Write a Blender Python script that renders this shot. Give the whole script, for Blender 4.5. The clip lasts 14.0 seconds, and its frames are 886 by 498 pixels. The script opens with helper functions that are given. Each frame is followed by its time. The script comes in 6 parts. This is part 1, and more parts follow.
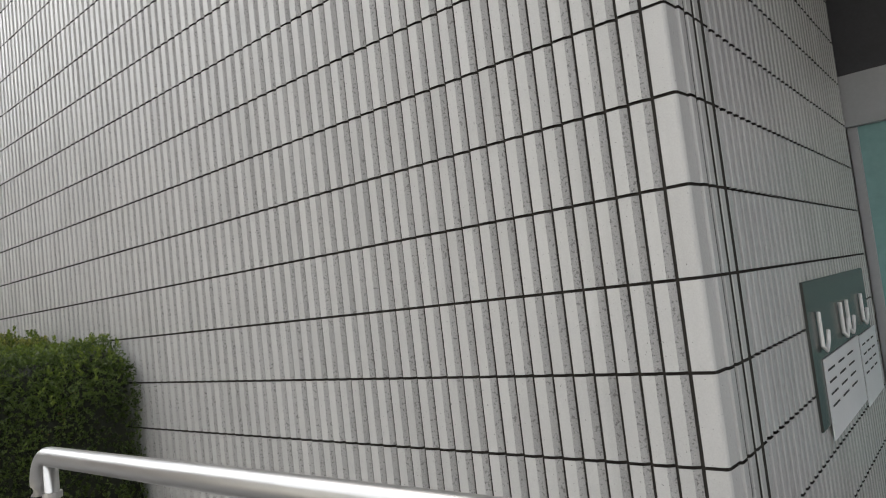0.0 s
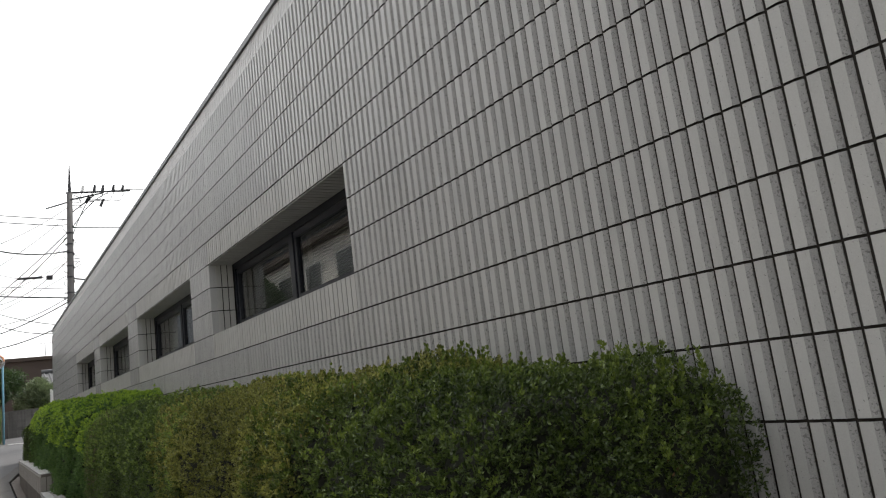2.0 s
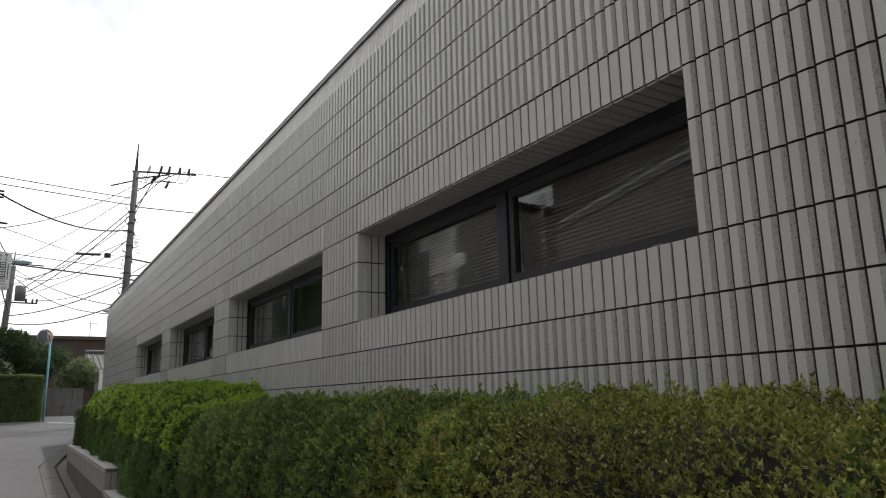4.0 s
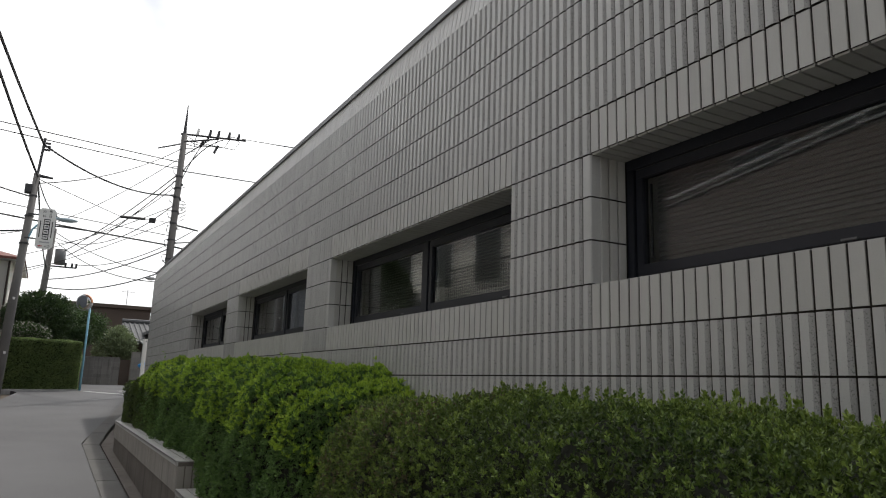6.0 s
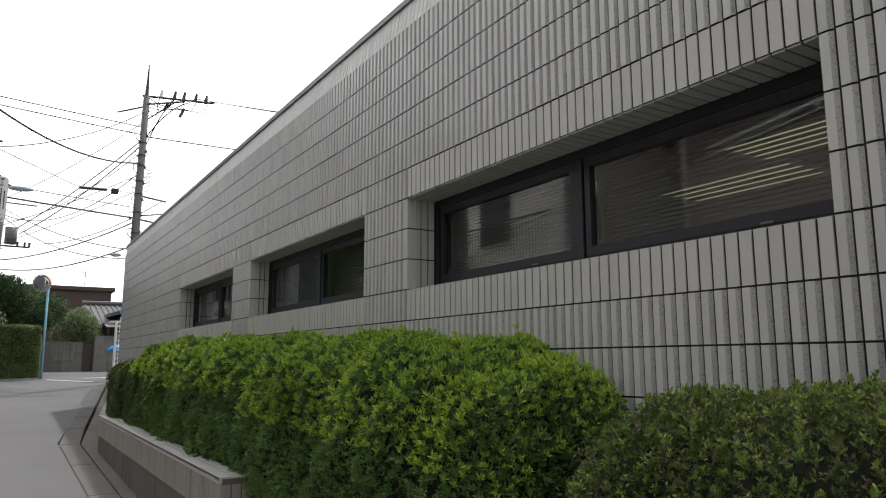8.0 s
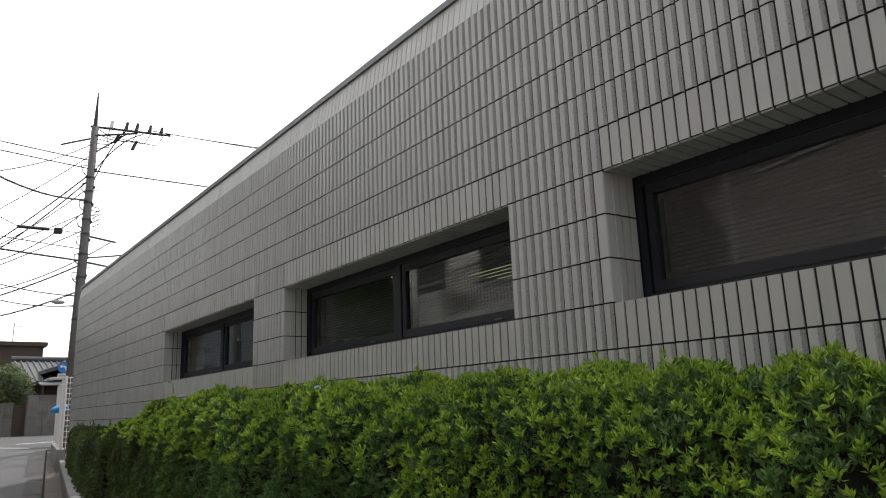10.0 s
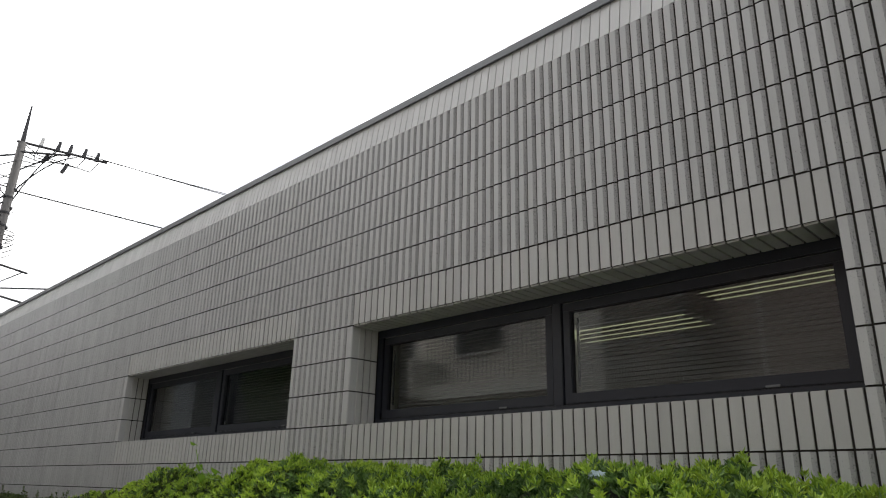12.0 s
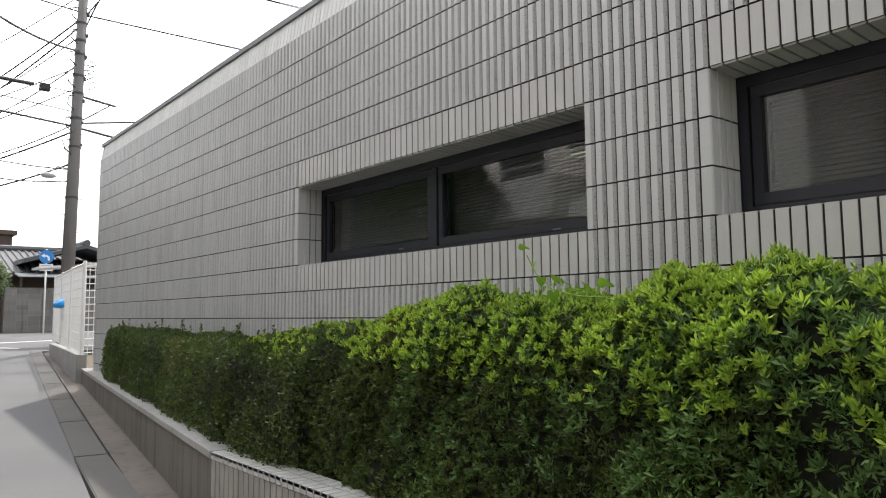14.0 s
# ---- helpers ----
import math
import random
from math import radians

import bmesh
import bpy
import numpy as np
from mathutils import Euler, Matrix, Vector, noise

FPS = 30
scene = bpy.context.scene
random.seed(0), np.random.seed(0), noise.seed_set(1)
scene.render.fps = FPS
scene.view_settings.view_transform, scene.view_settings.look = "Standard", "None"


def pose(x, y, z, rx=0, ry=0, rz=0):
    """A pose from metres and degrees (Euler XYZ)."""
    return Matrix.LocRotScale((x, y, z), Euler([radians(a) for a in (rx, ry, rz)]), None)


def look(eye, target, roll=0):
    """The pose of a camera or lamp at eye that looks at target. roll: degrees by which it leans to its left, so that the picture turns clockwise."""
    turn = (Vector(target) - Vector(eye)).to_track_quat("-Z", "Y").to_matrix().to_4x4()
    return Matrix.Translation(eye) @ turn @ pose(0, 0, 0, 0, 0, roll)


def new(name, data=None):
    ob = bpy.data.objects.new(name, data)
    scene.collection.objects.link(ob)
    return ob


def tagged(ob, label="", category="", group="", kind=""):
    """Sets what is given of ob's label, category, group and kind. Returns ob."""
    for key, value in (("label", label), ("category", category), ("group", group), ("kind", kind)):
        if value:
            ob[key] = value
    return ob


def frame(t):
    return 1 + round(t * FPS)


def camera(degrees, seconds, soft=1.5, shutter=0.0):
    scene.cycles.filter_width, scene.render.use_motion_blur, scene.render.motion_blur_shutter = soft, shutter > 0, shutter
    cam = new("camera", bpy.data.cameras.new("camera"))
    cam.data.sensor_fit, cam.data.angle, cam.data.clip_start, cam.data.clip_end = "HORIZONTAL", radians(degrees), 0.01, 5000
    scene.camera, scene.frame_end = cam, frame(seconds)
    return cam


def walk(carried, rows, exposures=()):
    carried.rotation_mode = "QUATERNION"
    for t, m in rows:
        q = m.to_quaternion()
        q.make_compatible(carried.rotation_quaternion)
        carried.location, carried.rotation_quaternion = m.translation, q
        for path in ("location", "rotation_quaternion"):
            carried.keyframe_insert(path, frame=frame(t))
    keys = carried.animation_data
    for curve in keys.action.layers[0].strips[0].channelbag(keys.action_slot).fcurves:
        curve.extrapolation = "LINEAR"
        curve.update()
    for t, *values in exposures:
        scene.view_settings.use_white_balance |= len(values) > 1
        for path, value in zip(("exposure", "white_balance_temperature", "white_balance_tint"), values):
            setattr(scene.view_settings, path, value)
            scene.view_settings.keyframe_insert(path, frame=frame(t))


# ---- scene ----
cam = camera(63.9, 14.0, soft=1.1)
PATH = [
    (0, (0.694, -1.781, 1.763), (-0.617, -0.276, 1.9), -6.6),
    (0.1, (0.570, -1.815, 1.756), (-0.826, -0.393, 1.926), -4.6),
    (0.3, (0.261, -1.882, 1.742), (-1.283, -0.628, 1.951), -3.9),
    (0.5, (-0.056, -1.864, 1.744), (-1.679, -0.718, 1.977), -4.3),
    (1, (-0.612, -1.882, 1.735), (-2.403, -1.020, 1.956), -5.9),
    (1.5, (-1.149, -1.926, 1.742), (-2.922, -1.030, 1.976), -6.2),
    (2, (-1.701, -1.979, 1.752), (-3.338, -0.885, 2.104), -7.3),
    (2.5, (-2.271, -2.083, 1.772), (-4.004, -1.147, 2.118), -1.6),
    (2.7, (-2.514, -2.099, 1.787), (-4.217, -1.112, 2.144), -0.1),
    (4.8, (-4.676, -2.411, 1.845), (-6.351, -1.426, 2.32), -0.8),
    (5, (-4.916, -2.427, 1.837), (-6.588, -1.443, 2.324), 1.0),
    (5.5, (-5.528, -2.419, 1.876), (-7.223, -1.461, 2.332), -0.1),
    (6, (-6.119, -2.481, 1.899), (-7.843, -1.542, 2.28), 1.9),
    (6.5, (-6.703, -2.497, 1.896), (-8.442, -1.542, 2.149), -1.9),
    (7, (-7.28, -2.545, 1.926), (-9.065, -1.655, 2.073), -1.1),
    (7.2, (-7.478, -2.564, 1.905), (-9.233, -1.621, 2.084), -1.1),
    (9.3, (-9.857, -2.796, 1.936), (-11.484, -1.71, 2.353), -0.5),
    (9.5, (-10.105, -2.814, 1.929), (-11.699, -1.686, 2.359), -3.5),
    (10, (-10.697, -2.908, 1.954), (-12.256, -1.734, 2.392), -2.1),
    (10.5, (-11.266, -2.991, 1.96), (-12.757, -1.708, 2.322), -2.2),
    (11, (-11.882, -3.092, 2.004), (-13.403, -1.842, 2.359), 0.6),
    (11.5, (-12.443, -3.15, 2.015), (-13.941, -1.885, 2.41), 2.8),
    (12, (-13.03, -3.184, 2.03), (-14.377, -1.854, 2.675), 1.4),
    (12.5, (-13.618, -3.193, 2.001), (-14.931, -1.749, 2.436), 0.2),
    (13, (-14.247, -3.187, 2.017), (-15.755, -1.936, 2.414), 1.8),
    (13.5, (-14.82, -3.162, 1.998), (-16.247, -1.789, 2.279), -0.8),
    (14, (-15.456, -3.136, 2.003), (-16.984, -1.858, 2.186), -0.5),
]
walk(cam, [(t, look(eye, target, roll)) for t, eye, target, roll in PATH],
     [(0, 1.05), (0.5, 0.84), (1.5, 0.34), (2.5, 0.2), (5, -0.15), (6, -0.1), (6.5, 0.0), (7, 0.4), (9.5, 0.16), (10.5, 0.36), (11, 0.64), (11.5, 0.7), (12, 0.38), (12.5, 0.16), (13, 0.46), (13.5, 0.58), (14, 1.05)])

# ---- light ----
SUN_WAY = Vector((-2.1, 1.54, 4.0)).normalized()      # towards the sun, behind the building
world = bpy.data.worlds.new("world")
scene.world = world
world.use_nodes = True
wn, wl = world.node_tree.nodes, world.node_tree.links
wn.clear()
w_out = wn.new("ShaderNodeOutputWorld")
w_sky = wn.new("ShaderNodeTexSky")
w_sky.sky_type, w_sky.sun_disc = "NISHITA", False
w_sky.sun_elevation, w_sky.sun_rotation = math.asin(SUN_WAY.z), math.atan2(SUN_WAY.x, SUN_WAY.y)
w_sky.dust_density, w_sky.air_density = 3.0, 1.0
w_bg1, w_bg2 = wn.new("ShaderNodeBackground"), wn.new("ShaderNodeBackground")
w_bg1.inputs["Strength"].default_value = 0.085
w_bg2.inputs["Color"].default_value = (1.0, 1.0, 1.0, 1)
w_bg2.inputs["Strength"].default_value = 1.12
w_tc, w_noise, w_ramp, w_mix = wn.new("ShaderNodeTexCoord"), wn.new("ShaderNodeTexNoise"), wn.new("ShaderNodeValToRGB"), wn.new("ShaderNodeMixShader")
w_noise.inputs["Scale"].default_value, w_noise.inputs["Detail"].default_value = 2.6, 5
w_ramp.color_ramp.elements[0].position, w_ramp.color_ramp.elements[0].color = 0.40, (0.2, 0.2, 0.2, 1)
w_ramp.color_ramp.elements[1].position, w_ramp.color_ramp.elements[1].color = 0.56, (0.97, 0.97, 0.97, 1)
w_dot, w_max, w_pow, w_mad = wn.new("ShaderNodeVectorMath"), wn.new("ShaderNodeMath"), wn.new("ShaderNodeMath"), wn.new("ShaderNodeMath")
w_dot.operation, w_max.operation, w_pow.operation, w_mad.operation = "DOT_PRODUCT", "MAXIMUM", "POWER", "MULTIPLY_ADD"
w_dot.inputs[1].default_value = SUN_WAY
w_max.inputs[1].default_value, w_pow.inputs[1].default_value = 0.0, 1.6
w_mad.inputs[1].default_value, w_mad.inputs[2].default_value = 1.65, 0.74      # thin bright haze, strongest round the sun
wl.new(w_tc.outputs["Generated"], w_dot.inputs[0])
wl.new(w_dot.outputs["Value"], w_max.inputs[0])
wl.new(w_max.outputs[0], w_pow.inputs[0])
wl.new(w_pow.outputs[0], w_mad.inputs[0])
wl.new(w_mad.outputs[0], w_bg2.inputs["Strength"])
wl.new(w_tc.outputs["Generated"], w_noise.inputs["Vector"])
wl.new(w_noise.outputs["Fac"], w_ramp.inputs["Fac"])
wl.new(w_ramp.outputs["Color"], w_mix.inputs["Fac"])
wl.new(w_sky.outputs["Color"], w_bg1.inputs["Color"])
wl.new(w_bg1.outputs["Background"], w_mix.inputs[1])
wl.new(w_bg2.outputs["Background"], w_mix.inputs[2])
wl.new(w_mix.outputs["Shader"], w_out.inputs["Surface"])
sun = new("sun", bpy.data.lights.new("sun", "SUN"))
sun.data.energy, sun.data.angle, sun.data.color = 2.2, radians(1.2), (1.0, 0.96, 0.9)
sun.matrix_world = look(SUN_WAY * 50, (0, 0, 0))


# ---- materials ----
def mat(name, colour, rough=0.7, var=0.12, scale=3.0, fine=60.0, fine_var=0.1, bump=0.15, metal=0.0, each=0.0, streak=0.0, coat=0.0, stretch=(1, 1, 1)):
    """Two scales of noise on the colour, fine relief, a change from piece to piece, and streaks that run down."""
    m = bpy.data.materials.new(name)
    m.use_nodes = True
    n, l = m.node_tree.nodes, m.node_tree.links
    b = n["Principled BSDF"]
    b.inputs["Roughness"].default_value, b.inputs["Metallic"].default_value = rough, metal
    b.inputs["Coat Weight"].default_value = coat
    tc, mp = n.new("ShaderNodeTexCoord"), n.new("ShaderNodeMapping")
    mp.inputs["Scale"].default_value = stretch
    at, place = n.new("ShaderNodeObjectInfo"), n.new("ShaderNodeVectorMath")
    l.new(tc.outputs["Object"], place.inputs[0])
    l.new(at.outputs["Location"], place.inputs[1])
    l.new(place.outputs["Vector"], mp.inputs["Vector"])

    def noisy(size, detail, vec):
        t = n.new("ShaderNodeTexNoise")
        t.inputs["Scale"].default_value, t.inputs["Detail"].default_value = size, detail
        l.new(vec, t.inputs["Vector"])
        return t.outputs["Fac"]

    def calc(op, a, c):
        k = n.new("ShaderNodeMath")
        k.operation = op
        for i, v in enumerate((a, c)):
            if isinstance(v, (int, float)):
                k.inputs[i].default_value = v
            else:
                l.new(v, k.inputs[i])
        return k.outputs[0]

    big, small = noisy(scale, 4, mp.outputs["Vector"]), noisy(fine, 3, mp.outputs["Vector"])
    gain = calc("ADD", calc("MULTIPLY", calc("SUBTRACT", big, 0.5), 2.4 * var), calc("MULTIPLY", calc("SUBTRACT", small, 0.5), 2.4 * fine_var))
    if each:
        oi, ge = n.new("ShaderNodeObjectInfo"), n.new("ShaderNodeNewGeometry")
        both = calc("FRACT", calc("ADD", oi.outputs["Random"], ge.outputs["Random Per Island"]), 0)
        gain = calc("ADD", gain, calc("MULTIPLY", calc("SUBTRACT", both, 0.5), 2 * each))
    if streak:
        mp2 = n.new("ShaderNodeMapping")
        mp2.inputs["Scale"].default_value = (9, 9, 0.5)
        l.new(place.outputs["Vector"], mp2.inputs["Vector"])
        run = noisy(1.0, 4, mp2.outputs["Vector"])
        gain = calc("SUBTRACT", gain, calc("MULTIPLY", calc("MAXIMUM", calc("SUBTRACT", run, 0.52), 0), 4 * streak))
    gain = calc("ADD", gain, 1.0)
    mix = n.new("ShaderNodeVectorMath")
    mix.operation = "SCALE"
    mix.inputs[0].default_value = colour[:3]
    l.new(gain, mix.inputs["Scale"])
    l.new(mix.outputs["Vector"], b.inputs["Base Color"])
    if bump:
        bp = n.new("ShaderNodeBump")
        bp.inputs["Strength"].default_value, bp.inputs["Distance"].default_value = bump, 0.01
        l.new(small, bp.inputs["Height"])
        l.new(bp.outputs["Normal"], b.inputs["Normal"])
    return m


def leaf_mat(name, dark, light, rough=0.42, brown=None):
    m = bpy.data.materials.new(name)
    m.use_nodes = True
    n, l = m.node_tree.nodes, m.node_tree.links
    b = n["Principled BSDF"]
    b.inputs["Roughness"].default_value = rough
    b.inputs["Specular IOR Level"].default_value = 0.45
    ge, rp = n.new("ShaderNodeNewGeometry"), n.new("ShaderNodeValToRGB")
    rp.color_ramp.elements[0].color, rp.color_ramp.elements[1].color = (*dark, 1), (*light, 1)
    if brown:
        e = rp.color_ramp.elements.new(0.97)
        e.color = (*light, 1)
        rp.color_ramp.elements[2].color = (*brown, 1)
    tc, ns = n.new("ShaderNodeTexCoord"), n.new("ShaderNodeTexNoise")
    ns.inputs["Scale"].default_value = 1.6
    l.new(tc.outputs["Object"], ns.inputs["Vector"])
    add = n.new("ShaderNodeMath")
    add.operation = "MULTIPLY_ADD"
    add.inputs[1].default_value = 0.7
    sub = n.new("ShaderNodeMath")
    sub.operation = "MULTIPLY_ADD"
    sub.inputs[1].default_value, sub.inputs[2].default_value = 1.2, -0.45
    l.new(ns.outputs["Fac"], sub.inputs[0])
    l.new(ge.outputs["Random Per Island"], add.inputs[0])
    l.new(sub.outputs[0], add.inputs[2])
    l.new(add.outputs[0], rp.inputs["Fac"])
    l.new(rp.outputs["Color"], b.inputs["Base Color"])
    tr, mx = n.new("ShaderNodeBsdfTranslucent"), n.new("ShaderNodeMixShader")
    mx.inputs["Fac"].default_value = 0.25
    l.new(rp.outputs["Color"], tr.inputs["Color"])
    l.new(b.outputs["BSDF"], mx.inputs[1])
    l.new(tr.outputs["BSDF"], mx.inputs[2])
    l.new(mx.outputs["Shader"], n["Material Output"].inputs["Surface"])
    return m


def glow_mat(name, colour, strength):
    m = bpy.data.materials.new(name)
    m.use_nodes = True
    b = m.node_tree.nodes["Principled BSDF"]
    b.inputs["Base Color"].default_value = (0.8, 0.8, 0.8, 1)
    b.inputs["Emission Color"].default_value, b.inputs["Emission Strength"].default_value = (*colour, 1), strength
    return m


def glass_mat(name, tint):
    m = bpy.data.materials.new(name)
    m.use_nodes = True
    b = m.node_tree.nodes["Principled BSDF"]
    b.inputs["Base Color"].default_value = (*tint, 1)
    b.inputs["Roughness"].default_value, b.inputs["Transmission Weight"].default_value, b.inputs["IOR"].default_value = 0.0, 1.0, 1.5
    return m


TILE = mat("glazed_tile", (0.475, 0.474, 0.464), 0.27, 0.05, 1.2, 260, 0.09, 0.12, each=0.05, streak=0.10)
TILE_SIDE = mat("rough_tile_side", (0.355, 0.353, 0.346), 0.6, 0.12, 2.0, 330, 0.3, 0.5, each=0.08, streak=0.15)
FLAT_TILE = mat("flat_tile", (0.455, 0.452, 0.432), 0.42, 0.05, 1.2, 220, 0.06, 0.08, each=0.05, streak=0.08)
def speckled(m, size, least, dark):
    """Dark pits scattered over a material's colour."""
    n, l = m.node_tree.nodes, m.node_tree.links
    b = n["Principled BSDF"]
    src = b.inputs["Base Color"].links[0].from_socket
    tc, ns, rp, mx = n.new("ShaderNodeTexCoord"), n.new("ShaderNodeTexNoise"), n.new("ShaderNodeValToRGB"), n.new("ShaderNodeMix")
    ns.inputs["Scale"].default_value, ns.inputs["Detail"].default_value = size, 2
    at, place = n.new("ShaderNodeObjectInfo"), n.new("ShaderNodeVectorMath")
    l.new(tc.outputs["Object"], place.inputs[0])
    l.new(at.outputs["Location"], place.inputs[1])
    l.new(place.outputs["Vector"], ns.inputs["Vector"])
    rp.color_ramp.elements[0].position, rp.color_ramp.elements[0].color = least, (1, 1, 1, 1)
    rp.color_ramp.elements[1].position, rp.color_ramp.elements[1].color = least + 0.06, (dark, dark, dark, 1)
    l.new(ns.outputs["Fac"], rp.inputs["Fac"])
    mx.data_type, mx.blend_type = "RGBA", "MULTIPLY"
    mx.inputs[0].default_value = 1.0
    l.new(src, mx.inputs[6])
    l.new(rp.outputs["Color"], mx.inputs[7])
    l.new(mx.outputs[2], b.inputs["Base Color"])


speckled(TILE, 150, 0.70, 0.45)
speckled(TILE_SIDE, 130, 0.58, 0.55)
speckled(FLAT_TILE, 150, 0.71, 0.5)
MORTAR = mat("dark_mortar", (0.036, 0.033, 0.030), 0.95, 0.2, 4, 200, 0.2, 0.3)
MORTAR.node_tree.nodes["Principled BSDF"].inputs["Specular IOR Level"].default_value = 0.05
CAP = mat("coping_metal", (0.16, 0.165, 0.17), 0.45, 0.1, 2, 60, 0.05, 0.05, metal=0.6)
CONCRETE = mat("concrete", (0.30, 0.295, 0.28), 0.9, 0.22, 1.3, 90, 0.16, 0.35, streak=0.25)
OLD_CONCRETE = mat("stained_concrete", (0.135, 0.118, 0.103), 0.92, 0.3, 1.6, 80, 0.2, 0.4, streak=0.4)
PLINTH = mat("planter_plinth_concrete", (0.135, 0.12, 0.104), 0.92, 0.3, 1.6, 80, 0.2, 0.4, streak=0.55)
# damp concrete, its colour darkened further for the shade deep in the slot
DAMP_SHADE = mat("damp_shaded_channel_concrete", (0.03, 0.027, 0.024), 0.8, 0.35, 1.8, 60, 0.25, 0.4)
STAINED_TILE = mat("stained_planter_tile", (0.29, 0.272, 0.246), 0.7, 0.2, 1.5, 120, 0.12, 0.2, each=0.08, streak=0.4)
# wall tile made paler, with the sky's light on the top course painted in
SKYLIT_TILE = mat("skylit_top_tile", (0.58, 0.58, 0.565), 0.5, 0.06, 1.2, 220, 0.05, 0.06, each=0.06, streak=0.12)
TRANSFORMER = mat("weathered_grey_enamel", (0.17, 0.175, 0.18), 0.5, 0.15, 4, 60, 0.08, 0.05)
SLAB = mat("gutter_slab_concrete", (0.105, 0.102, 0.096), 0.9, 0.25, 1.5, 120, 0.16, 0.35, each=0.10)
ASPHALT = mat("worn_asphalt", (0.115, 0.115, 0.118), 0.92, 0.26, 0.5, 120, 0.3, 0.5)
EARTH = mat("earth", (0.09, 0.07, 0.05), 0.95, 0.3, 3, 60, 0.3, 0.6)
PAINT = mat("road_paint", (0.72, 0.72, 0.70), 0.8, 0.12, 4, 90, 0.2, 0.1)
SASH = mat("dark_sash", (0.010, 0.012, 0.019), 0.42, 0.15, 2, 60, 0.1, 0.02)
STEEL = mat("brushed_steel", (0.46, 0.46, 0.455), 0.3, 0.04, 3, 160, 0.05, 0.02, metal=1.0, stretch=(0.05, 1, 1))
PLASTER = mat("interior_plaster", (0.5, 0.49, 0.45), 0.9, 0.08, 1, 40, 0.04, 0.05)
BLIND = mat("blind_slat", (0.27, 0.265, 0.25), 0.6, 0.06, 2, 40, 0.03, 0.0)
GLASS = glass_mat("window_glass", (0.64, 0.67, 0.67))
TEAL = mat("teal_film", (0.24, 0.42, 0.41), 0.15, 0.25, 2.2, 30, 0.1, 0.0)
LIT = glow_mat("fluorescent", (0.95, 1.0, 0.55), 0.26)
POLE = mat("pole_concrete", (0.165, 0.158, 0.152), 0.9, 0.2, 2, 70, 0.15, 0.25, streak=0.25)
IRON = mat("dark_iron", (0.05, 0.05, 0.055), 0.6, 0.2, 5, 50, 0.15, 0.1)
RUBBER = mat("cable_sheath", (0.02, 0.02, 0.022), 0.6, 0.1, 5, 50, 0.1, 0.0)
GREY_PAINT = mat("grey_paint", (0.42, 0.43, 0.44), 0.5, 0.1, 4, 60, 0.06, 0.05)
BLUE_POST = mat("light_blue_paint", (0.22, 0.46, 0.6), 0.5, 0.1, 6, 60, 0.06, 0.05)
PALE_BLUE = mat("pale_blue_paint", (0.42, 0.52, 0.58), 0.5, 0.1, 6, 60, 0.06, 0.05)
WHITE = mat("white_paint", (0.78, 0.78, 0.76), 0.5, 0.07, 2, 60, 0.05, 0.05)
WHITE_WALL = mat("white_render", (0.66, 0.65, 0.60), 0.85, 0.08, 0.8, 60, 0.06, 0.2, streak=0.12)
CREAM = mat("cream_render", (0.80, 0.77, 0.70), 0.85, 0.08, 0.8, 60, 0.06, 0.2, streak=0.12)
BROWN_RENDER = mat("brown_tile_render", (0.30, 0.25, 0.225), 0.8, 0.10, 0.9, 40, 0.10, 0.2, streak=0.1)
BLUE_WALL = mat("slate_cladding", (0.075, 0.085, 0.10), 0.7, 0.08, 1, 40, 0.08, 0.15)
BROWN_WALL = mat("brown_cladding", (0.085, 0.062, 0.05), 0.75, 0.1, 1, 40, 0.1, 0.15)
DARK_WOOD = mat("dark_wood", (0.075, 0.055, 0.042), 0.75, 0.2, 2, 50, 0.15, 0.25, stretch=(1, 1, 0.2))
RED_ROOF = mat("red_roof", (0.20, 0.075, 0.06), 0.7, 0.12, 1.5, 50, 0.1, 0.2)
GREY_ROOF = mat("grey_kawara", (0.10, 0.102, 0.106), 0.75, 0.12, 1.5, 60, 0.1, 0.15, each=0.12)
BLOCK = mat("concrete_block", (0.38, 0.365, 0.34), 0.93, 0.2, 1.5, 80, 0.16, 0.4, each=0.08, streak=0.3)
STAINED_BLOCK = mat("stained_concrete_block", (0.21, 0.20, 0.185), 0.93, 0.3, 1.2, 80, 0.18, 0.4, each=0.10, streak=0.55)
BARK = mat("bark", (0.10, 0.075, 0.055), 0.95, 0.2, 4, 50, 0.25, 0.6)
MIRROR = mat("mirror_face", (0.75, 0.75, 0.76), 0.04, 0.02, 2, 20, 0.02, 0.0, metal=1.0)
ORANGE = mat("orange_paint", (0.55, 0.22, 0.08), 0.5, 0.1, 4, 50, 0.05, 0.05)
SIGN_BLUE = mat("sign_blue", (0.02, 0.22, 0.62), 0.4, 0.06, 3, 40, 0.04, 0.0)
TARP_BLUE = mat("blue_sheet", (0.02, 0.30, 0.72), 0.45, 0.12, 6, 30, 0.1, 0.3)
BLACK = mat("black_print", (0.02, 0.02, 0.022), 0.7, 0.05, 3, 30, 0.03, 0.0)
RED_PRINT = mat("red_print", (0.5, 0.05, 0.04), 0.6, 0.05, 3, 30, 0.03, 0.0)
PAPER = mat("paper", (0.72, 0.73, 0.74), 0.7, 0.05, 3, 60, 0.03, 0.05)
DARK_PANEL = mat("dark_panel", (0.05, 0.055, 0.05), 0.25, 0.08, 3, 60, 0.05, 0.02)
LEAF_FINE = leaf_mat("fine_leaf", (0.014, 0.029, 0.008), (0.125, 0.18, 0.036), rough=0.34, brown=(0.17, 0.10, 0.045))
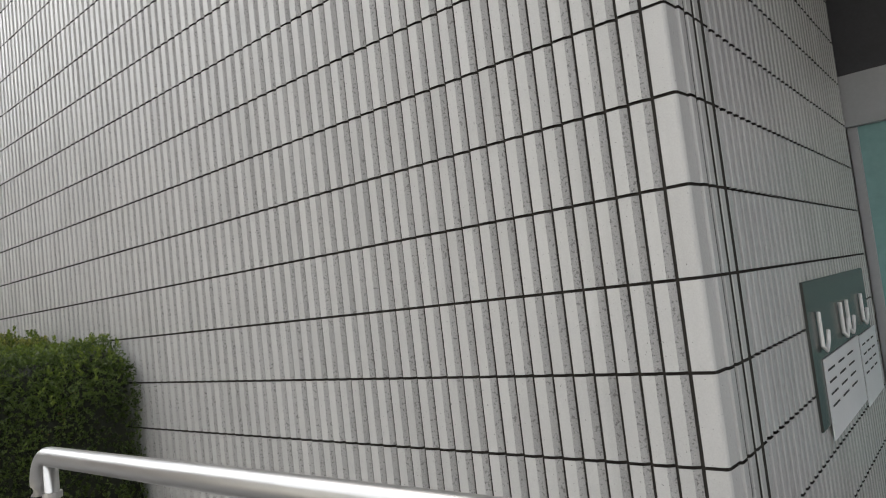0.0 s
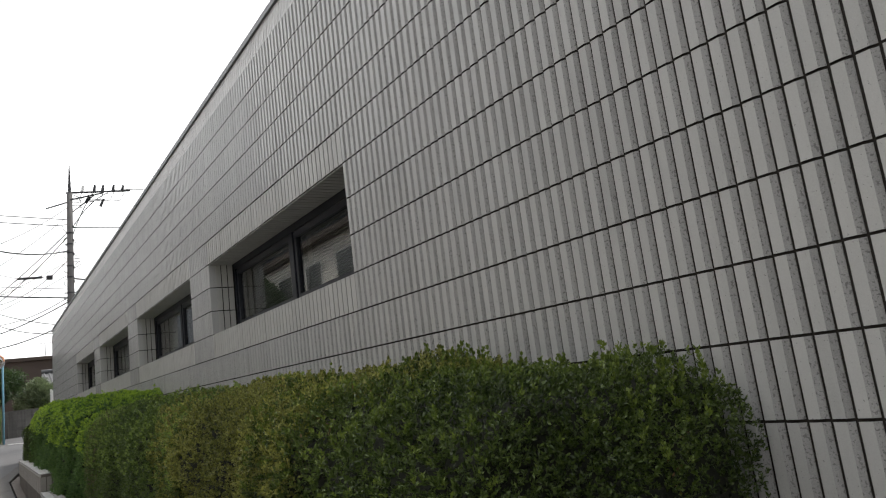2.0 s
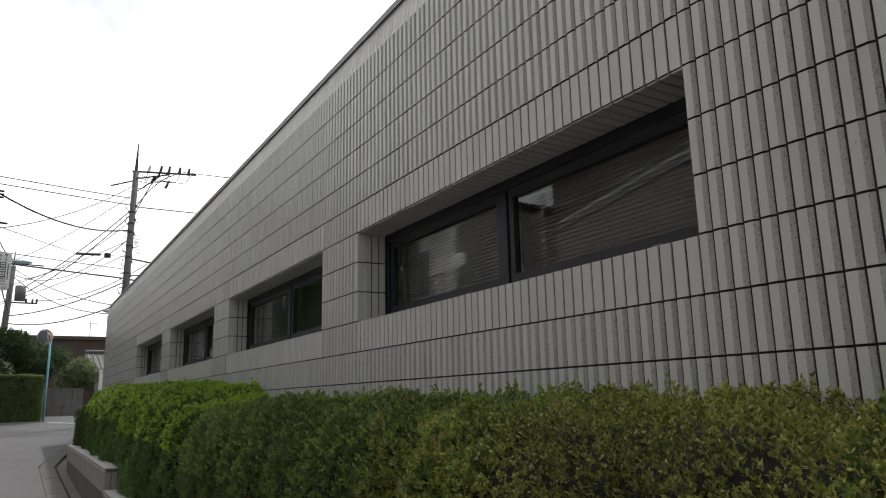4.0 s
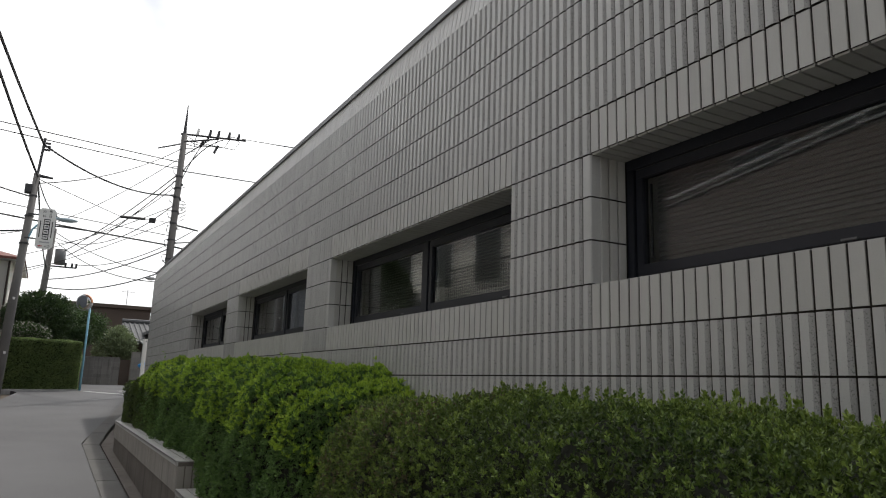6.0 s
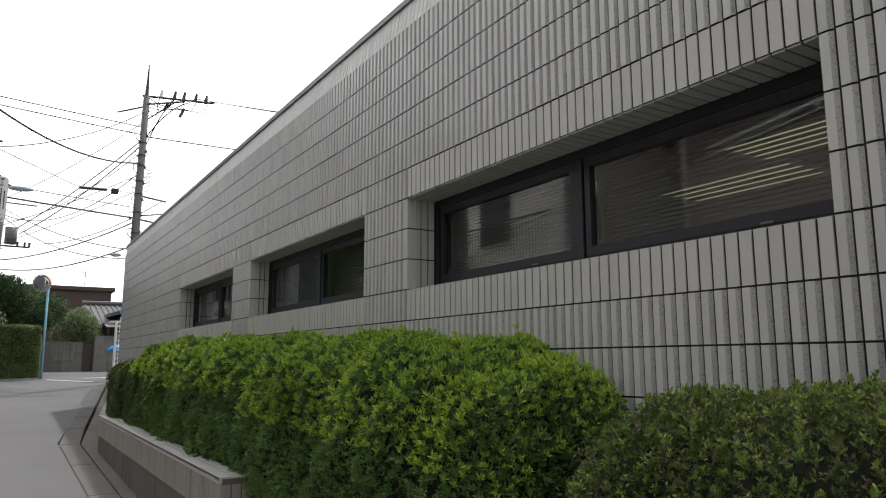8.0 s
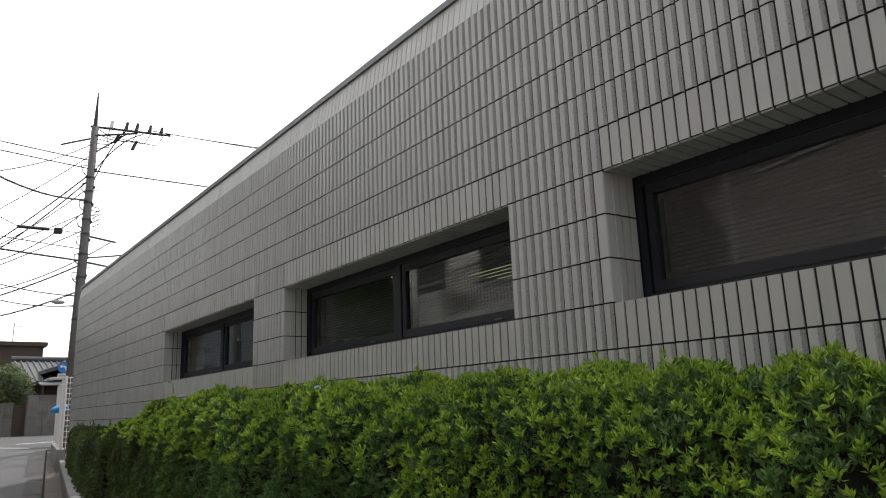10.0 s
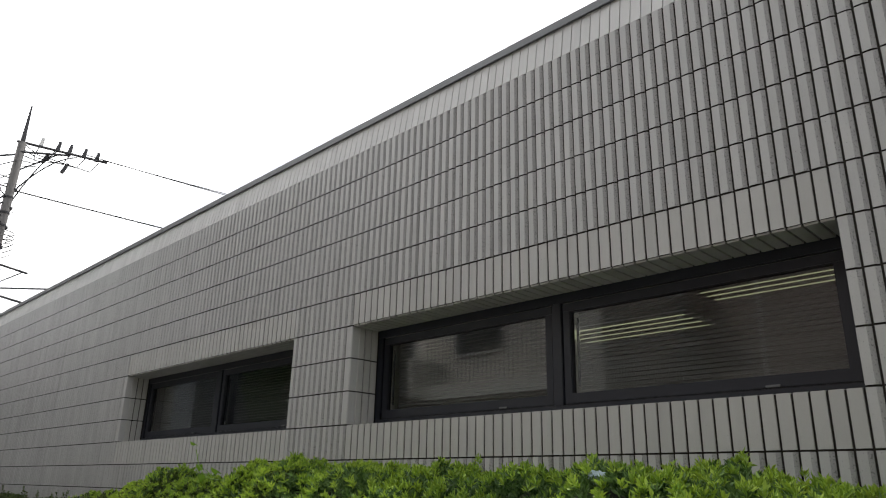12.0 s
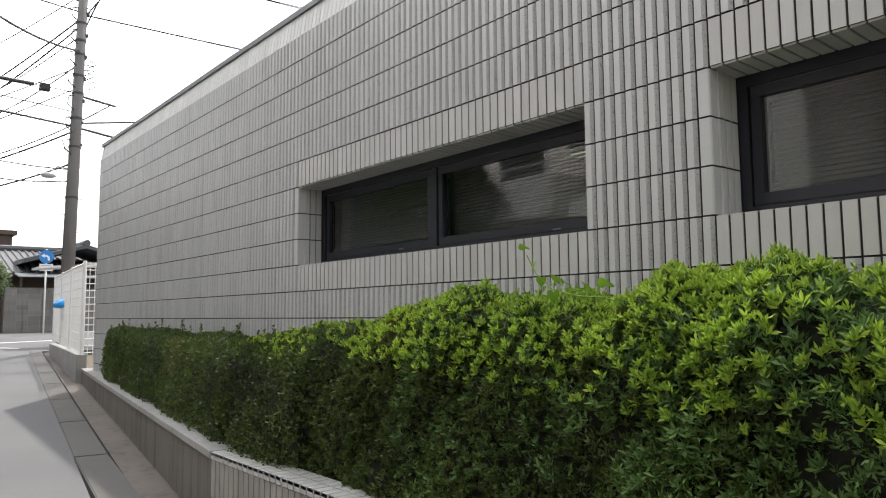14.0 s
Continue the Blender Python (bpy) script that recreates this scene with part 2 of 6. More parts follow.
LEAF_MID = leaf_mat("mid_green_leaf", (0.026, 0.052, 0.014), (0.165, 0.235, 0.05), rough=0.34, brown=(0.17, 0.10, 0.045))
LEAF_TIP = leaf_mat("olive_tip_leaf", (0.08, 0.145, 0.03), (0.31, 0.40, 0.085), rough=0.34)
LEAF_DRY = leaf_mat("drying_leaf", (0.045, 0.062, 0.014), (0.42, 0.42, 0.10), brown=(0.26, 0.20, 0.075))
LEAF_BIG = leaf_mat("broad_leaf", (0.045, 0.098, 0.028), (0.19, 0.32, 0.085))
LEAF_YOUNG = leaf_mat("young_leaf", (0.13, 0.26, 0.034), (0.48, 0.64, 0.075))
LEAF_OLIVE = leaf_mat("olive_young_leaf", (0.05, 0.09, 0.016), (0.22, 0.285, 0.048), rough=0.34)
LEAF_BROWN = leaf_mat("browned_leaf", (0.07, 0.055, 0.035), (0.24, 0.20, 0.11))
LEAF_VINE = leaf_mat("vine_leaf", (0.14, 0.30, 0.02), (0.25, 0.42, 0.04))
LEAF_DARK = leaf_mat("dark_leaf", (0.12, 0.175, 0.07), (0.30, 0.38, 0.15))
LEAF_DEEP = leaf_mat("deep_green_leaf", (0.02, 0.042, 0.016), (0.075, 0.12, 0.04))
LEAF_TREE = leaf_mat("tree_leaf", (0.02, 0.045, 0.015), (0.09, 0.15, 0.045))
LEAF_PALE = leaf_mat("pale_tree_leaf", (0.09, 0.125, 0.06), (0.27, 0.33, 0.17))
PETAL = leaf_mat("pale_flower", (0.45, 0.40, 0.38), (0.7, 0.66, 0.62))
# near-black colour that stands in for the shade deep within a hedge
SHADE_CORE = mat("hedge_inner_shade", (0.012, 0.014, 0.007), 0.95, 0.3, 5, 60, 0.2, 0.5)


# ---- builders ----
def mesh(name, verts, faces, material, parent=None, label="", smooth=False):
    me = bpy.data.meshes.new(name)
    me.from_pydata([tuple(v) for v in verts], [], [tuple(f) for f in faces])
    if smooth:
        me.polygons.foreach_set("use_smooth", [True] * len(me.polygons))
    me.materials.append(material)
    ob = new(name, me)
    ob.parent = parent
    if label:
        tagged(ob, label)
    return ob


def part(name, bm, material, parent=None, label="", smooth=False):
    me = bpy.data.meshes.new(name)
    bmesh.ops.recalc_face_normals(bm, faces=bm.faces)
    bm.to_mesh(me)
    bm.free()
    if smooth:
        me.polygons.foreach_set("use_smooth", [True] * len(me.polygons))
    me.materials.append(material)
    ob = new(name, me)
    ob.parent = parent
    if label:
        tagged(ob, label)
    return ob


def thing(name, place, label, category, group="", kind=""):
    ob = new(name)
    ob.empty_display_size = 0.1
    ob.location = place
    return tagged(ob, label, category, group, kind)


def box(x0, x1, y0, y1, z0, z1, bevel=0.0, bm=None):
    bm = bm or bmesh.new()
    r = bmesh.ops.create_cube(bm, size=1, matrix=Matrix.Translation(((x0 + x1) / 2, (y0 + y1) / 2, (z0 + z1) / 2)) @ Matrix.Diagonal((abs(x1 - x0), abs(y1 - y0), abs(z1 - z0), 1)))
    if bevel:
        vs = set(r["verts"])
        bmesh.ops.bevel(bm, geom=[e for e in bm.edges if e.verts[0] in vs], offset=bevel, segments=2, affect="EDGES")
    return bm


def tube(a, b, r0, r1=None, sides=12, bm=None):
    bm = bm or bmesh.new()
    a, b = Vector(a), Vector(b)
    m = Matrix.Translation((a + b) / 2) @ (b - a).to_track_quat("Z", "Y").to_matrix().to_4x4()
    bmesh.ops.create_cone(bm, cap_ends=True, segments=sides, radius1=r0, radius2=r0 if r1 is None else r1, depth=(b - a).length, matrix=m)
    return bm


def sweep(points, r, sides=10):
    """A round bar along a line of points."""
    bm, rings = bmesh.new(), []
    pts = [Vector(p) for p in points]
    for i, p in enumerate(pts):
        d = (pts[min(i + 1, len(pts) - 1)] - pts[max(i - 1, 0)]).normalized()
        q = d.to_track_quat("Z", "Y")
        rings.append([bm.verts.new(p + q @ Vector((r * math.cos(k * math.tau / sides), r * math.sin(k * math.tau / sides), 0))) for k in range(sides)])
    for u, v in zip(rings, rings[1:]):
        for k in range(sides):
            bm.faces.new((u[k], u[(k + 1) % sides], v[(k + 1) % sides], v[k]))
    bm.faces.new(rings[0])
    bm.faces.new(rings[-1][::-1])
    return bm


def prism(outline, z0, z1):
    """A plan outline between two heights; each may be a function of the plan's point."""
    low = [(x, y, z0(x, y) if callable(z0) else z0) for x, y in outline]
    top = [(x, y, z1(x, y) if callable(z1) else z1) for x, y in outline]
    n = len(outline)
    bm = bmesh.new()
    v = [bm.verts.new(p) for p in low + top]
    bm.faces.new(v[:n][::-1])
    bm.faces.new(v[n:])
    for i in range(n):
        j = (i + 1) % n
        bm.faces.new((v[i], v[j], v[n + j], v[n + i]))
    return bm


def wobble(p, f):
    """A smooth random field of about -1 to 1."""
    x, y, z = p[:, 0] * f, p[:, 1] * f, p[:, 2] * f
    return (np.sin(1.7 * x + 2.3 * np.sin(0.9 * z) + 0.6) + np.sin(2.1 * z + 1.9 * np.sin(1.1 * x + 0.4 * y)) + np.sin(2.9 * y + 1.3 * x + 1.7 * z) + np.sin(4.3 * x - 3.1 * z + 2.2 * y)) / 4


def unit(v):
    return v / np.maximum(np.linalg.norm(v, axis=1, keepdims=True), 1e-9)


def leaf_cloud(name, base, way, long, wide, material, parent, rng, label=""):
    """One folded leaf of two faces at each base, along its way."""
    n = len(base)
    side = unit(np.cross(way, unit(rng.normal(size=(n, 3)))))
    up = np.cross(side, way)
    size = (long * rng.uniform(0.7, 1.25, n))[:, None]
    mid = base + way * size * 0.55 + up * size * 0.06
    v = np.empty((n, 4, 3), np.float32)
    v[:, 0], v[:, 1], v[:, 2], v[:, 3] = base, mid + side * size * wide, base + way * size - up * size * 0.10, mid - side * size * wide
    me = bpy.data.meshes.new(name)
    me.vertices.add(4 * n)
    me.vertices.foreach_set("co", v.ravel())
    me.loops.add(6 * n)
    me.loops.foreach_set("vertex_index", (np.arange(n)[:, None] * 4 + np.array([0, 1, 2, 0, 2, 3])).ravel().astype(np.int32))
    me.polygons.add(2 * n)
    me.polygons.foreach_set("loop_start", np.arange(0, 6 * n, 3, dtype=np.int32))
    me.update(calc_edges=True)
    me.validate()
    me.materials.append(material)
    ob = new(name, me)
    ob.parent = parent
    return tagged(ob, label, kind="stuff")


def rosettes(centre, axis, count, spread, rng):
    """Bases and ways of whorls of leaves round the axes."""
    n = len(centre)
    a = unit(np.cross(axis, unit(rng.normal(size=(n, 3)))))
    b = np.cross(axis, a)
    bases, ways = [], []
    for k in range(count):
        ang = math.tau * k / count + rng.uniform(-0.3, 0.3, n)
        lift = spread * rng.uniform(0.55, 1.3, n)
        w = unit(axis * np.cos(lift)[:, None] + (a * np.cos(ang)[:, None] + b * np.sin(ang)[:, None]) * np.sin(lift)[:, None])
        bases.append(centre + axis * rng.uniform(-0.01, 0.012, n)[:, None])
        ways.append(w)
    return np.concatenate(bases), np.concatenate(ways)


def gz(x, y=0.0):
    """The road's height: it climbs three in a hundred along the facade."""
    return 0.06 - 0.03 * min(max(x, -52.0), 8.0)


# ---- ground and road ----
LOW = 0.14
xs, ys = [-2500, -52, -38, -20, 0, 8, 2500], [-2500, -40, 0, 40, 2500]
mesh_v = [(x, y, gz(x) - LOW) for x in xs for y in ys]
mesh_f = [(i * 5 + j, i * 5 + j + 1, i * 5 + j + 6, i * 5 + j + 5) for i in range(6) for j in range(4)]
tagged(mesh("ground", mesh_v, [f[::-1] for f in mesh_f], EARTH), "bare brown earth under the gardens", "ground", kind="structure")


def slab_edge(x):
    """Plan line of the outer edge of the gutter slabs."""
    return -1.75 if x > -20.9 else -1.75 + (-20.9 - x) * 0.144


def cope_edge(x):
    """Plan line of the planter's outer face."""
    return -1.30 if x > -20.0 else -1.30 + (-20.0 - x) * 0.144


right_line = [(x, slab_edge(x)) for x in (14, 8, -5, -12, -20.9, -28, -36.2)]
left_line = [(-37.6, -3.3), (-31, -3.75), (-26.0, -4.62), (-24.4, -5.3), (8, -5.6), (14, -5.6)]
tagged(part("road", prism(right_line + left_line, lambda x, y: gz(x) - LOW - 0.02, lambda x, y: gz(x)), ASPHALT), "pale worn grey asphalt lane climbing gently", "road", kind="structure")
tagged(part("road_crossing", prism([(-36.2, 30), (-36.2, slab_edge(-36.2)), (-37.6, -3.3), (-38.6, -3.6), (-39.9, -1.15), (-46.2, -0.9), (-46.2, 30)], lambda x, y: gz(x) - LOW - 0.02, lambda x, y: gz(x)), ASPHALT), "grey asphalt of the crossing street", "road", kind="structure")
for a, b, c, d in ((-39.4, -0.95, -37.5, 0.42), (-40.2, 0.38, -41.0, 2.6)):
    n = Vector((d - b, a - c)).normalized() * 0.07
    tagged(part("road_line", prism([(a + n.x, b + n.y), (c + n.x, d + n.y), (c - n.x, d - n.y), (a - n.x, b - n.y)], lambda x, y: gz(x) - 0.01, lambda x, y: gz(x) + 0.005), PAINT), "worn white painted line across the junction", "road marking", kind="structure")
mh = bmesh.new()
bmesh.ops.create_cone(mh, cap_ends=True, segments=28, radius1=0.32, radius2=0.32, depth=0.03, matrix=Matrix.Translation((-22.5, -3.75, gz(-22.5) - 0.008)) @ Matrix.Rotation(0.03, 4, "Y"))
tagged(part("manhole_cover", mh, PAINT), "pale round manhole cover flush with the asphalt", "manhole cover")

# channel floor and slabs beside the planter
chan = [(x, slab_edge(x) + 0.27) for x in (6, -5, -12, -20.9, -28, -36.2)] + [(x, cope_edge(x) + 0.05) for x in (-36.2, -28, -20, -12, -5, 6)]
gutter = thing("gutter", (0, -1.6, gz(0)), "stained concrete roadside gutter with a dark channel", "gutter", kind="structure")
ch = part("channel", prism(chan, lambda x, y: gz(x) - LOW - 0.03, lambda x, y: gz(x) - 0.13), DAMP_SHADE, gutter)
ch.matrix_parent_inverse = Matrix.Translation((0, -1.6, gz(0))).inverted()
lid = [(x, slab_edge(x) + 0.325) for x in (5.4, -5, -12, -20.9, -28, -36.1)] + [(x, cope_edge(x) + 0.04) for x in (-36.1, -28, -20.0, -12, -5, 5.4)]
ch = part("cover", prism(lid, lambda x, y: gz(x) - 0.09, lambda x, y: gz(x) - 0.03), OLD_CONCRETE, gutter, "brown-stained cover beside the planter")
ch.matrix_parent_inverse = Matrix.Translation((0, -1.6, gz(0))).inverted()


# ---- the tiled building ----
P, H, J0 = 0.0693, 0.24, 1.5
COLS, TOP = 406, 14
SILL, HEAD = J0 + 4 * H, J0 + 7 * H
ROOF = J0 + TOP * H
END = -COLS * P
OPENINGS = [(-a * P, -b * P) for a, b in ((82, 130), (141, 189), (200, 248), (259, 307))]
DEEP = 0.27
BASE = -0.3
wall = thing("wall_front", (0, 0, BASE), "pale grey ribbed tile facade with dark joints", "wall", kind="structure")
wall_inv = Matrix.Translation((0, 0, BASE)).inverted()


def own(ob, inv=wall_inv):
    ob.matrix_parent_inverse = Matrix() if ob.parent and ob.parent.parent else inv
    return ob


Y0 = 0.001
bm = box(END, -0.005, Y0, DEEP, BASE, SILL - 0.006)
box(END, -0.005, Y0, DEEP, HEAD + 0.006, ROOF - H, bm=bm)
box(END, -0.005, 0.05, DEEP, ROOF - H, ROOF - 0.012, bm=bm)
edges = [-0.005] + [e for o in OPENINGS for e in o] + [END]
for a, b in zip(edges[::2], edges[1::2]):
    box(b + (0.006 if b > END + 1 else 0), a - (0.006 if a < -1 else 0), Y0, DEEP, SILL - 0.006, HEAD + 0.006, bm=bm)
own(part("backing", bm, MORTAR, wall))

ret = thing("wall_entrance", (0, 0, BASE), "pale ribbed tile return wall beside the entrance", "wall", kind="structure")
ret.rotation_euler.z = radians(3.4)
own(part("backing", box(-DEEP, -0.005, DEEP, 2.82, BASE, ROOF), MORTAR, ret))
tagged(part("wall_far_end", box(END, END + 0.25, DEEP, 9.0, BASE, ROOF), TILE), "plain tiled end wall", "wall", kind="structure")
tagged(part("wall_back", box(END, 8.0, 9.0, 9.25, BASE, ROOF), PLASTER), "plain rear wall", "wall", kind="structure")
tagged(part("roof", box(END, 8.0, DEEP, 9.25, ROOF - 0.28, ROOF - 0.05), CONCRETE), "flat concrete roof slab", "roof", kind="structure")
tagged(part("floor", box(END + 0.25, -0.5, DEEP, 9.0, 1.25, 1.4), PLASTER), "office floor", "floor", kind="structure")
tagged(part("ceiling", box(END + 0.25, -0.3, DEEP, 9.0, 3.45, 3.52), PLASTER), "pale office ceiling", "ceiling", kind="structure")
tagged(part("wall_inner", box(END + 0.25, -0.3, 3.6, 3.7, 1.4, 3.45), PLASTER), "pale office partition", "wall", kind="structure")
for x in (-9.35, -13.45, -17.55):
    tagged(part("wall_cross", box(x - 0.06, x + 0.06, DEEP + 0.35, 3.6, 1.4, 3.45), PLASTER), "pale office cross wall", "wall", kind="structure")
cap = bmesh.new()
box(END - 0.03, 0.03, 0.028, 0.33, ROOF - 0.01, ROOF + 0.05, 0.006, cap)
box(END - 0.03, 0.03, 0.012, 0.0275, ROOF - 0.01, ROOF + 0.049, 0.003, cap)
tagged(part("parapet_coping", cap, CAP), "thin dark grey metal coping along the roof edge", "coping", kind="structure")


def window(k, x1, x0):
    """A wide opening with two dark sashes behind a tiled reveal."""
    w = thing(f"window_{k}", ((x0 + x1) / 2, DEEP, SILL), "wide dark aluminium window with closed blinds", "window", kind="structure")
    inv = Matrix.Translation(w.location).inverted()
    y = DEEP - 0.02
    fr = box(x0, x1, y, y + 0.09, SILL, SILL + 0.055, 0.004)
    box(x0, x1, y, y + 0.09, HEAD - 0.06, HEAD, 0.004, fr)
    for a in (x0, x1 - 0.055, (x0 + x1) / 2 - 0.035):
        box(a, a + (0.055 if a != (x0 + x1) / 2 - 0.035 else 0.07), y + 0.002, y + 0.088, SILL + 0.05, HEAD - 0.055, 0.004, fr)
    own(part("window_frame", fr, SASH, w), inv)
    mid = (x0 + x1) / 2
    for a, b in ((x0 + 0.06, mid - 0.038), (mid + 0.038, x1 - 0.06)):
        z0, z1 = SILL + 0.058, HEAD - 0.064
        sh = box(a, b, y + 0.012, y + 0.062, z0, z0 + 0.062, 0.005)
        box(a, b, y + 0.012, y + 0.062, z1 - 0.055, z1, 0.005, sh)
        box(a, a + 0.055, y + 0.013, y + 0.061, z0 + 0.05, z1 - 0.05, 0.005, sh)
        box(b - 0.055, b, y + 0.013, y + 0.061, z0 + 0.05, z1 - 0.05, 0.005, sh)
        s = own(part("sash", sh, SASH, w), inv)
        g = own(part("pane", box(a + 0.05, b - 0.05, y + 0.034, y + 0.040, z0 + 0.055, z1 - 0.05), GLASS, s), inv)
        g.visible_shadow = False
        own(part("latch", box(b - 0.42, b - 0.35, y + 0.0, y + 0.014, z0 + 0.005, z0 + 0.016, 0.003), CAP, s), inv)
        own(part("stay", box(a + 0.075, a + 0.09, y + 0.046, y + 0.056, z0 + 0.1, z1 - 0.09, 0.002), SASH, s), inv)
        slats = bmesh.new()
        z = z0 + 0.01
        while z < z1:
            c = bmesh.ops.create_grid(slats, x_segments=1, y_segments=1, size=0.5, matrix=Matrix.Translation(((a + b) / 2, DEEP + 0.15, z)) @ Matrix.Rotation(radians(57), 4, "X") @ Matrix.Diagonal((b - a - 0.03, 0.027, 1, 1)))
            z += 0.0255
        bl = thing("blind", ((a + b) / 2, DEEP + 0.15, z1 + 0.03), "pale horizontal slat blind behind the glass", "blind", "office blinds")
        tagged(own(part("slats", slats, BLIND, bl), Matrix.Translation(bl.location).inverted()), kind="stuff")
        own(part("headrail", box(a, b, DEEP + 0.0, DEEP + 0.165, z1, HEAD + 0.01, 0.003), BLIND, bl), Matrix.Translation(bl.location).inverted())


for k, (x1, x0) in enumerate(OPENINGS):
    window(k + 1, x1, x0)

for x, y in ((-6.4, 2.0), (-10.8, 1.9), (-12.0, 2.6), (-14.6, 1.6), (-16.2, 2.3), (-18.9, 2.0)):
    lamp = thing("ceiling_light", (x, y, 3.45), "lit fluorescent ceiling light in the office", "ceiling light", "office ceiling lights")
    inv = Matrix.Translation(lamp.location).inverted()
    own(part("housing", box(x - 0.62, x + 0.62, y - 0.3, y + 0.3, 3.41, 3.45, 0.005), WHITE, lamp), inv)
    own(part("tube", box(x - 0.6, x + 0.6, y - 0.27, y + 0.27, 3.395, 3.409, 0.004), LIT, lamp), inv)

# entrance recess behind the corner
tagged(part("door_head", box(-0.4, 6.0, 2.84, 2.96, 2.47, 2.77, 0.004), GREY_PAINT), "grey metal head over the entrance glass", "trim", kind="structure")
tagged(part("soffit", box(0.02, 6.0, 0.02, 4.4, 3.9, 3.97), IRON), "dark entrance soffit", "ceiling", kind="structure")
tagged(part("fascia", box(-0.35, 6.0, 2.85, 2.94, 2.774, 3.896), IRON), "dark band over the entrance", "trim", kind="structure")
door = thing("door_1", (0.6, 2.9, 0.5), "tinted glass entrance door in a grey frame", "door", kind="structure")
dinv = Matrix.Translation(door.location).inverted()
own(part("frame", box(-0.17, -0.12, 2.86, 2.93, 0.5, 2.468, 0.004), GREY_PAINT, door), dinv)
own(part("pane", box(-0.12, 1.2, 2.89, 2.90, 0.52, 2.468), TEAL, door, "teal film on the glass"), dinv)
tagged(part("wall_lobby", box(-0.27, 6.0, 4.4, 4.5, 0.4, 3.9), PLASTER), "plain lobby wall", "wall", kind="structure")
tagged(part("landing", box(-2.55, 6.0, -1.3, 4.4, -0.3, 0.5, 0.01), CONCRETE), "concrete entrance landing", "landing", kind="structure")

notice = thing("notice_panel", (0.0, 0.0, 1.12), "dark glass notice panel with two paper notices hung on it", "notice board")
notice.rotation_euler.z = radians(3.4)
ninv = Matrix.Translation(notice.location).inverted()
own(part("panel", box(-0.004, 0.02, 1.0, 2.46, 1.13, 1.67, 0.003), DARK_PANEL, notice), ninv)
for y0, y1, z0, z1 in ((1.15, 1.98, 1.07, 1.37), (2.02, 2.55, 1.03, 1.36)):
    sh = own(part("sheet", box(0.021, 0.026, y0, y1, z0, z1), PAPER, notice, "white paper notice"), ninv)
    for k in range(4):
        for j in range(3):
            own(part("print_bar", box(0.027, 0.028, y0 + 0.04 + j * (y1 - y0) * 0.27, y0 + 0.04 + (j * 0.27 + 0.17) * (y1 - y0), z1 - 0.05 - k * 0.045, z1 - 0.042 - k * 0.045), BLACK, sh), ninv)
for y in (1.15, 1.62, 1.78, 2.2):
    hk = own(part("hook", sweep([(0.03, y, 1.55), (0.03, y, 1.42), (0.035, y + 0.04, 1.40), (0.035, y + 0.09, 1.43), (0.035, y + 0.11, 1.47)], 0.008, 8), WHITE, notice, "white plastic hook"), ninv)


# ---- planter ----
def planter_wall(name, x0, x1, top, label):
    th = thing(name, (x0, cope_edge(x0), gz(x0)), label, "planter", kind="structure")
    inv = Matrix.Translation(th.location).inverted()
    xs = [x0] + [x for x in (-20.0,) if x0 > x > x1] + [x1]
    out = [(x, cope_edge(x) + 0.012) for x in xs] + [(x, cope_edge(x) + 0.17) for x in xs[::-1]]
    own(part("base", prism(out, lambda x, y: gz(x) - 0.25, top - 0.012), PLINTH, th), inv)
    soil = [(x, cope_edge(x) + 0.171) for x in xs] + [(x1, -0.02), (x0, -0.02)]
    own(part("soil", prism(soil, gz(x0) - 0.3, top - 0.06), EARTH, th), inv)
    return th, inv


CUT = -13.33
planter_a = planter_wall("planter_lower", -2.6, CUT, 0.90, "low tile-capped planter wall with stained base")
planter_b = planter_wall("planter_upper", CUT, -28.8, 1.14, "stepped-up tile-capped planter wall with stained base")


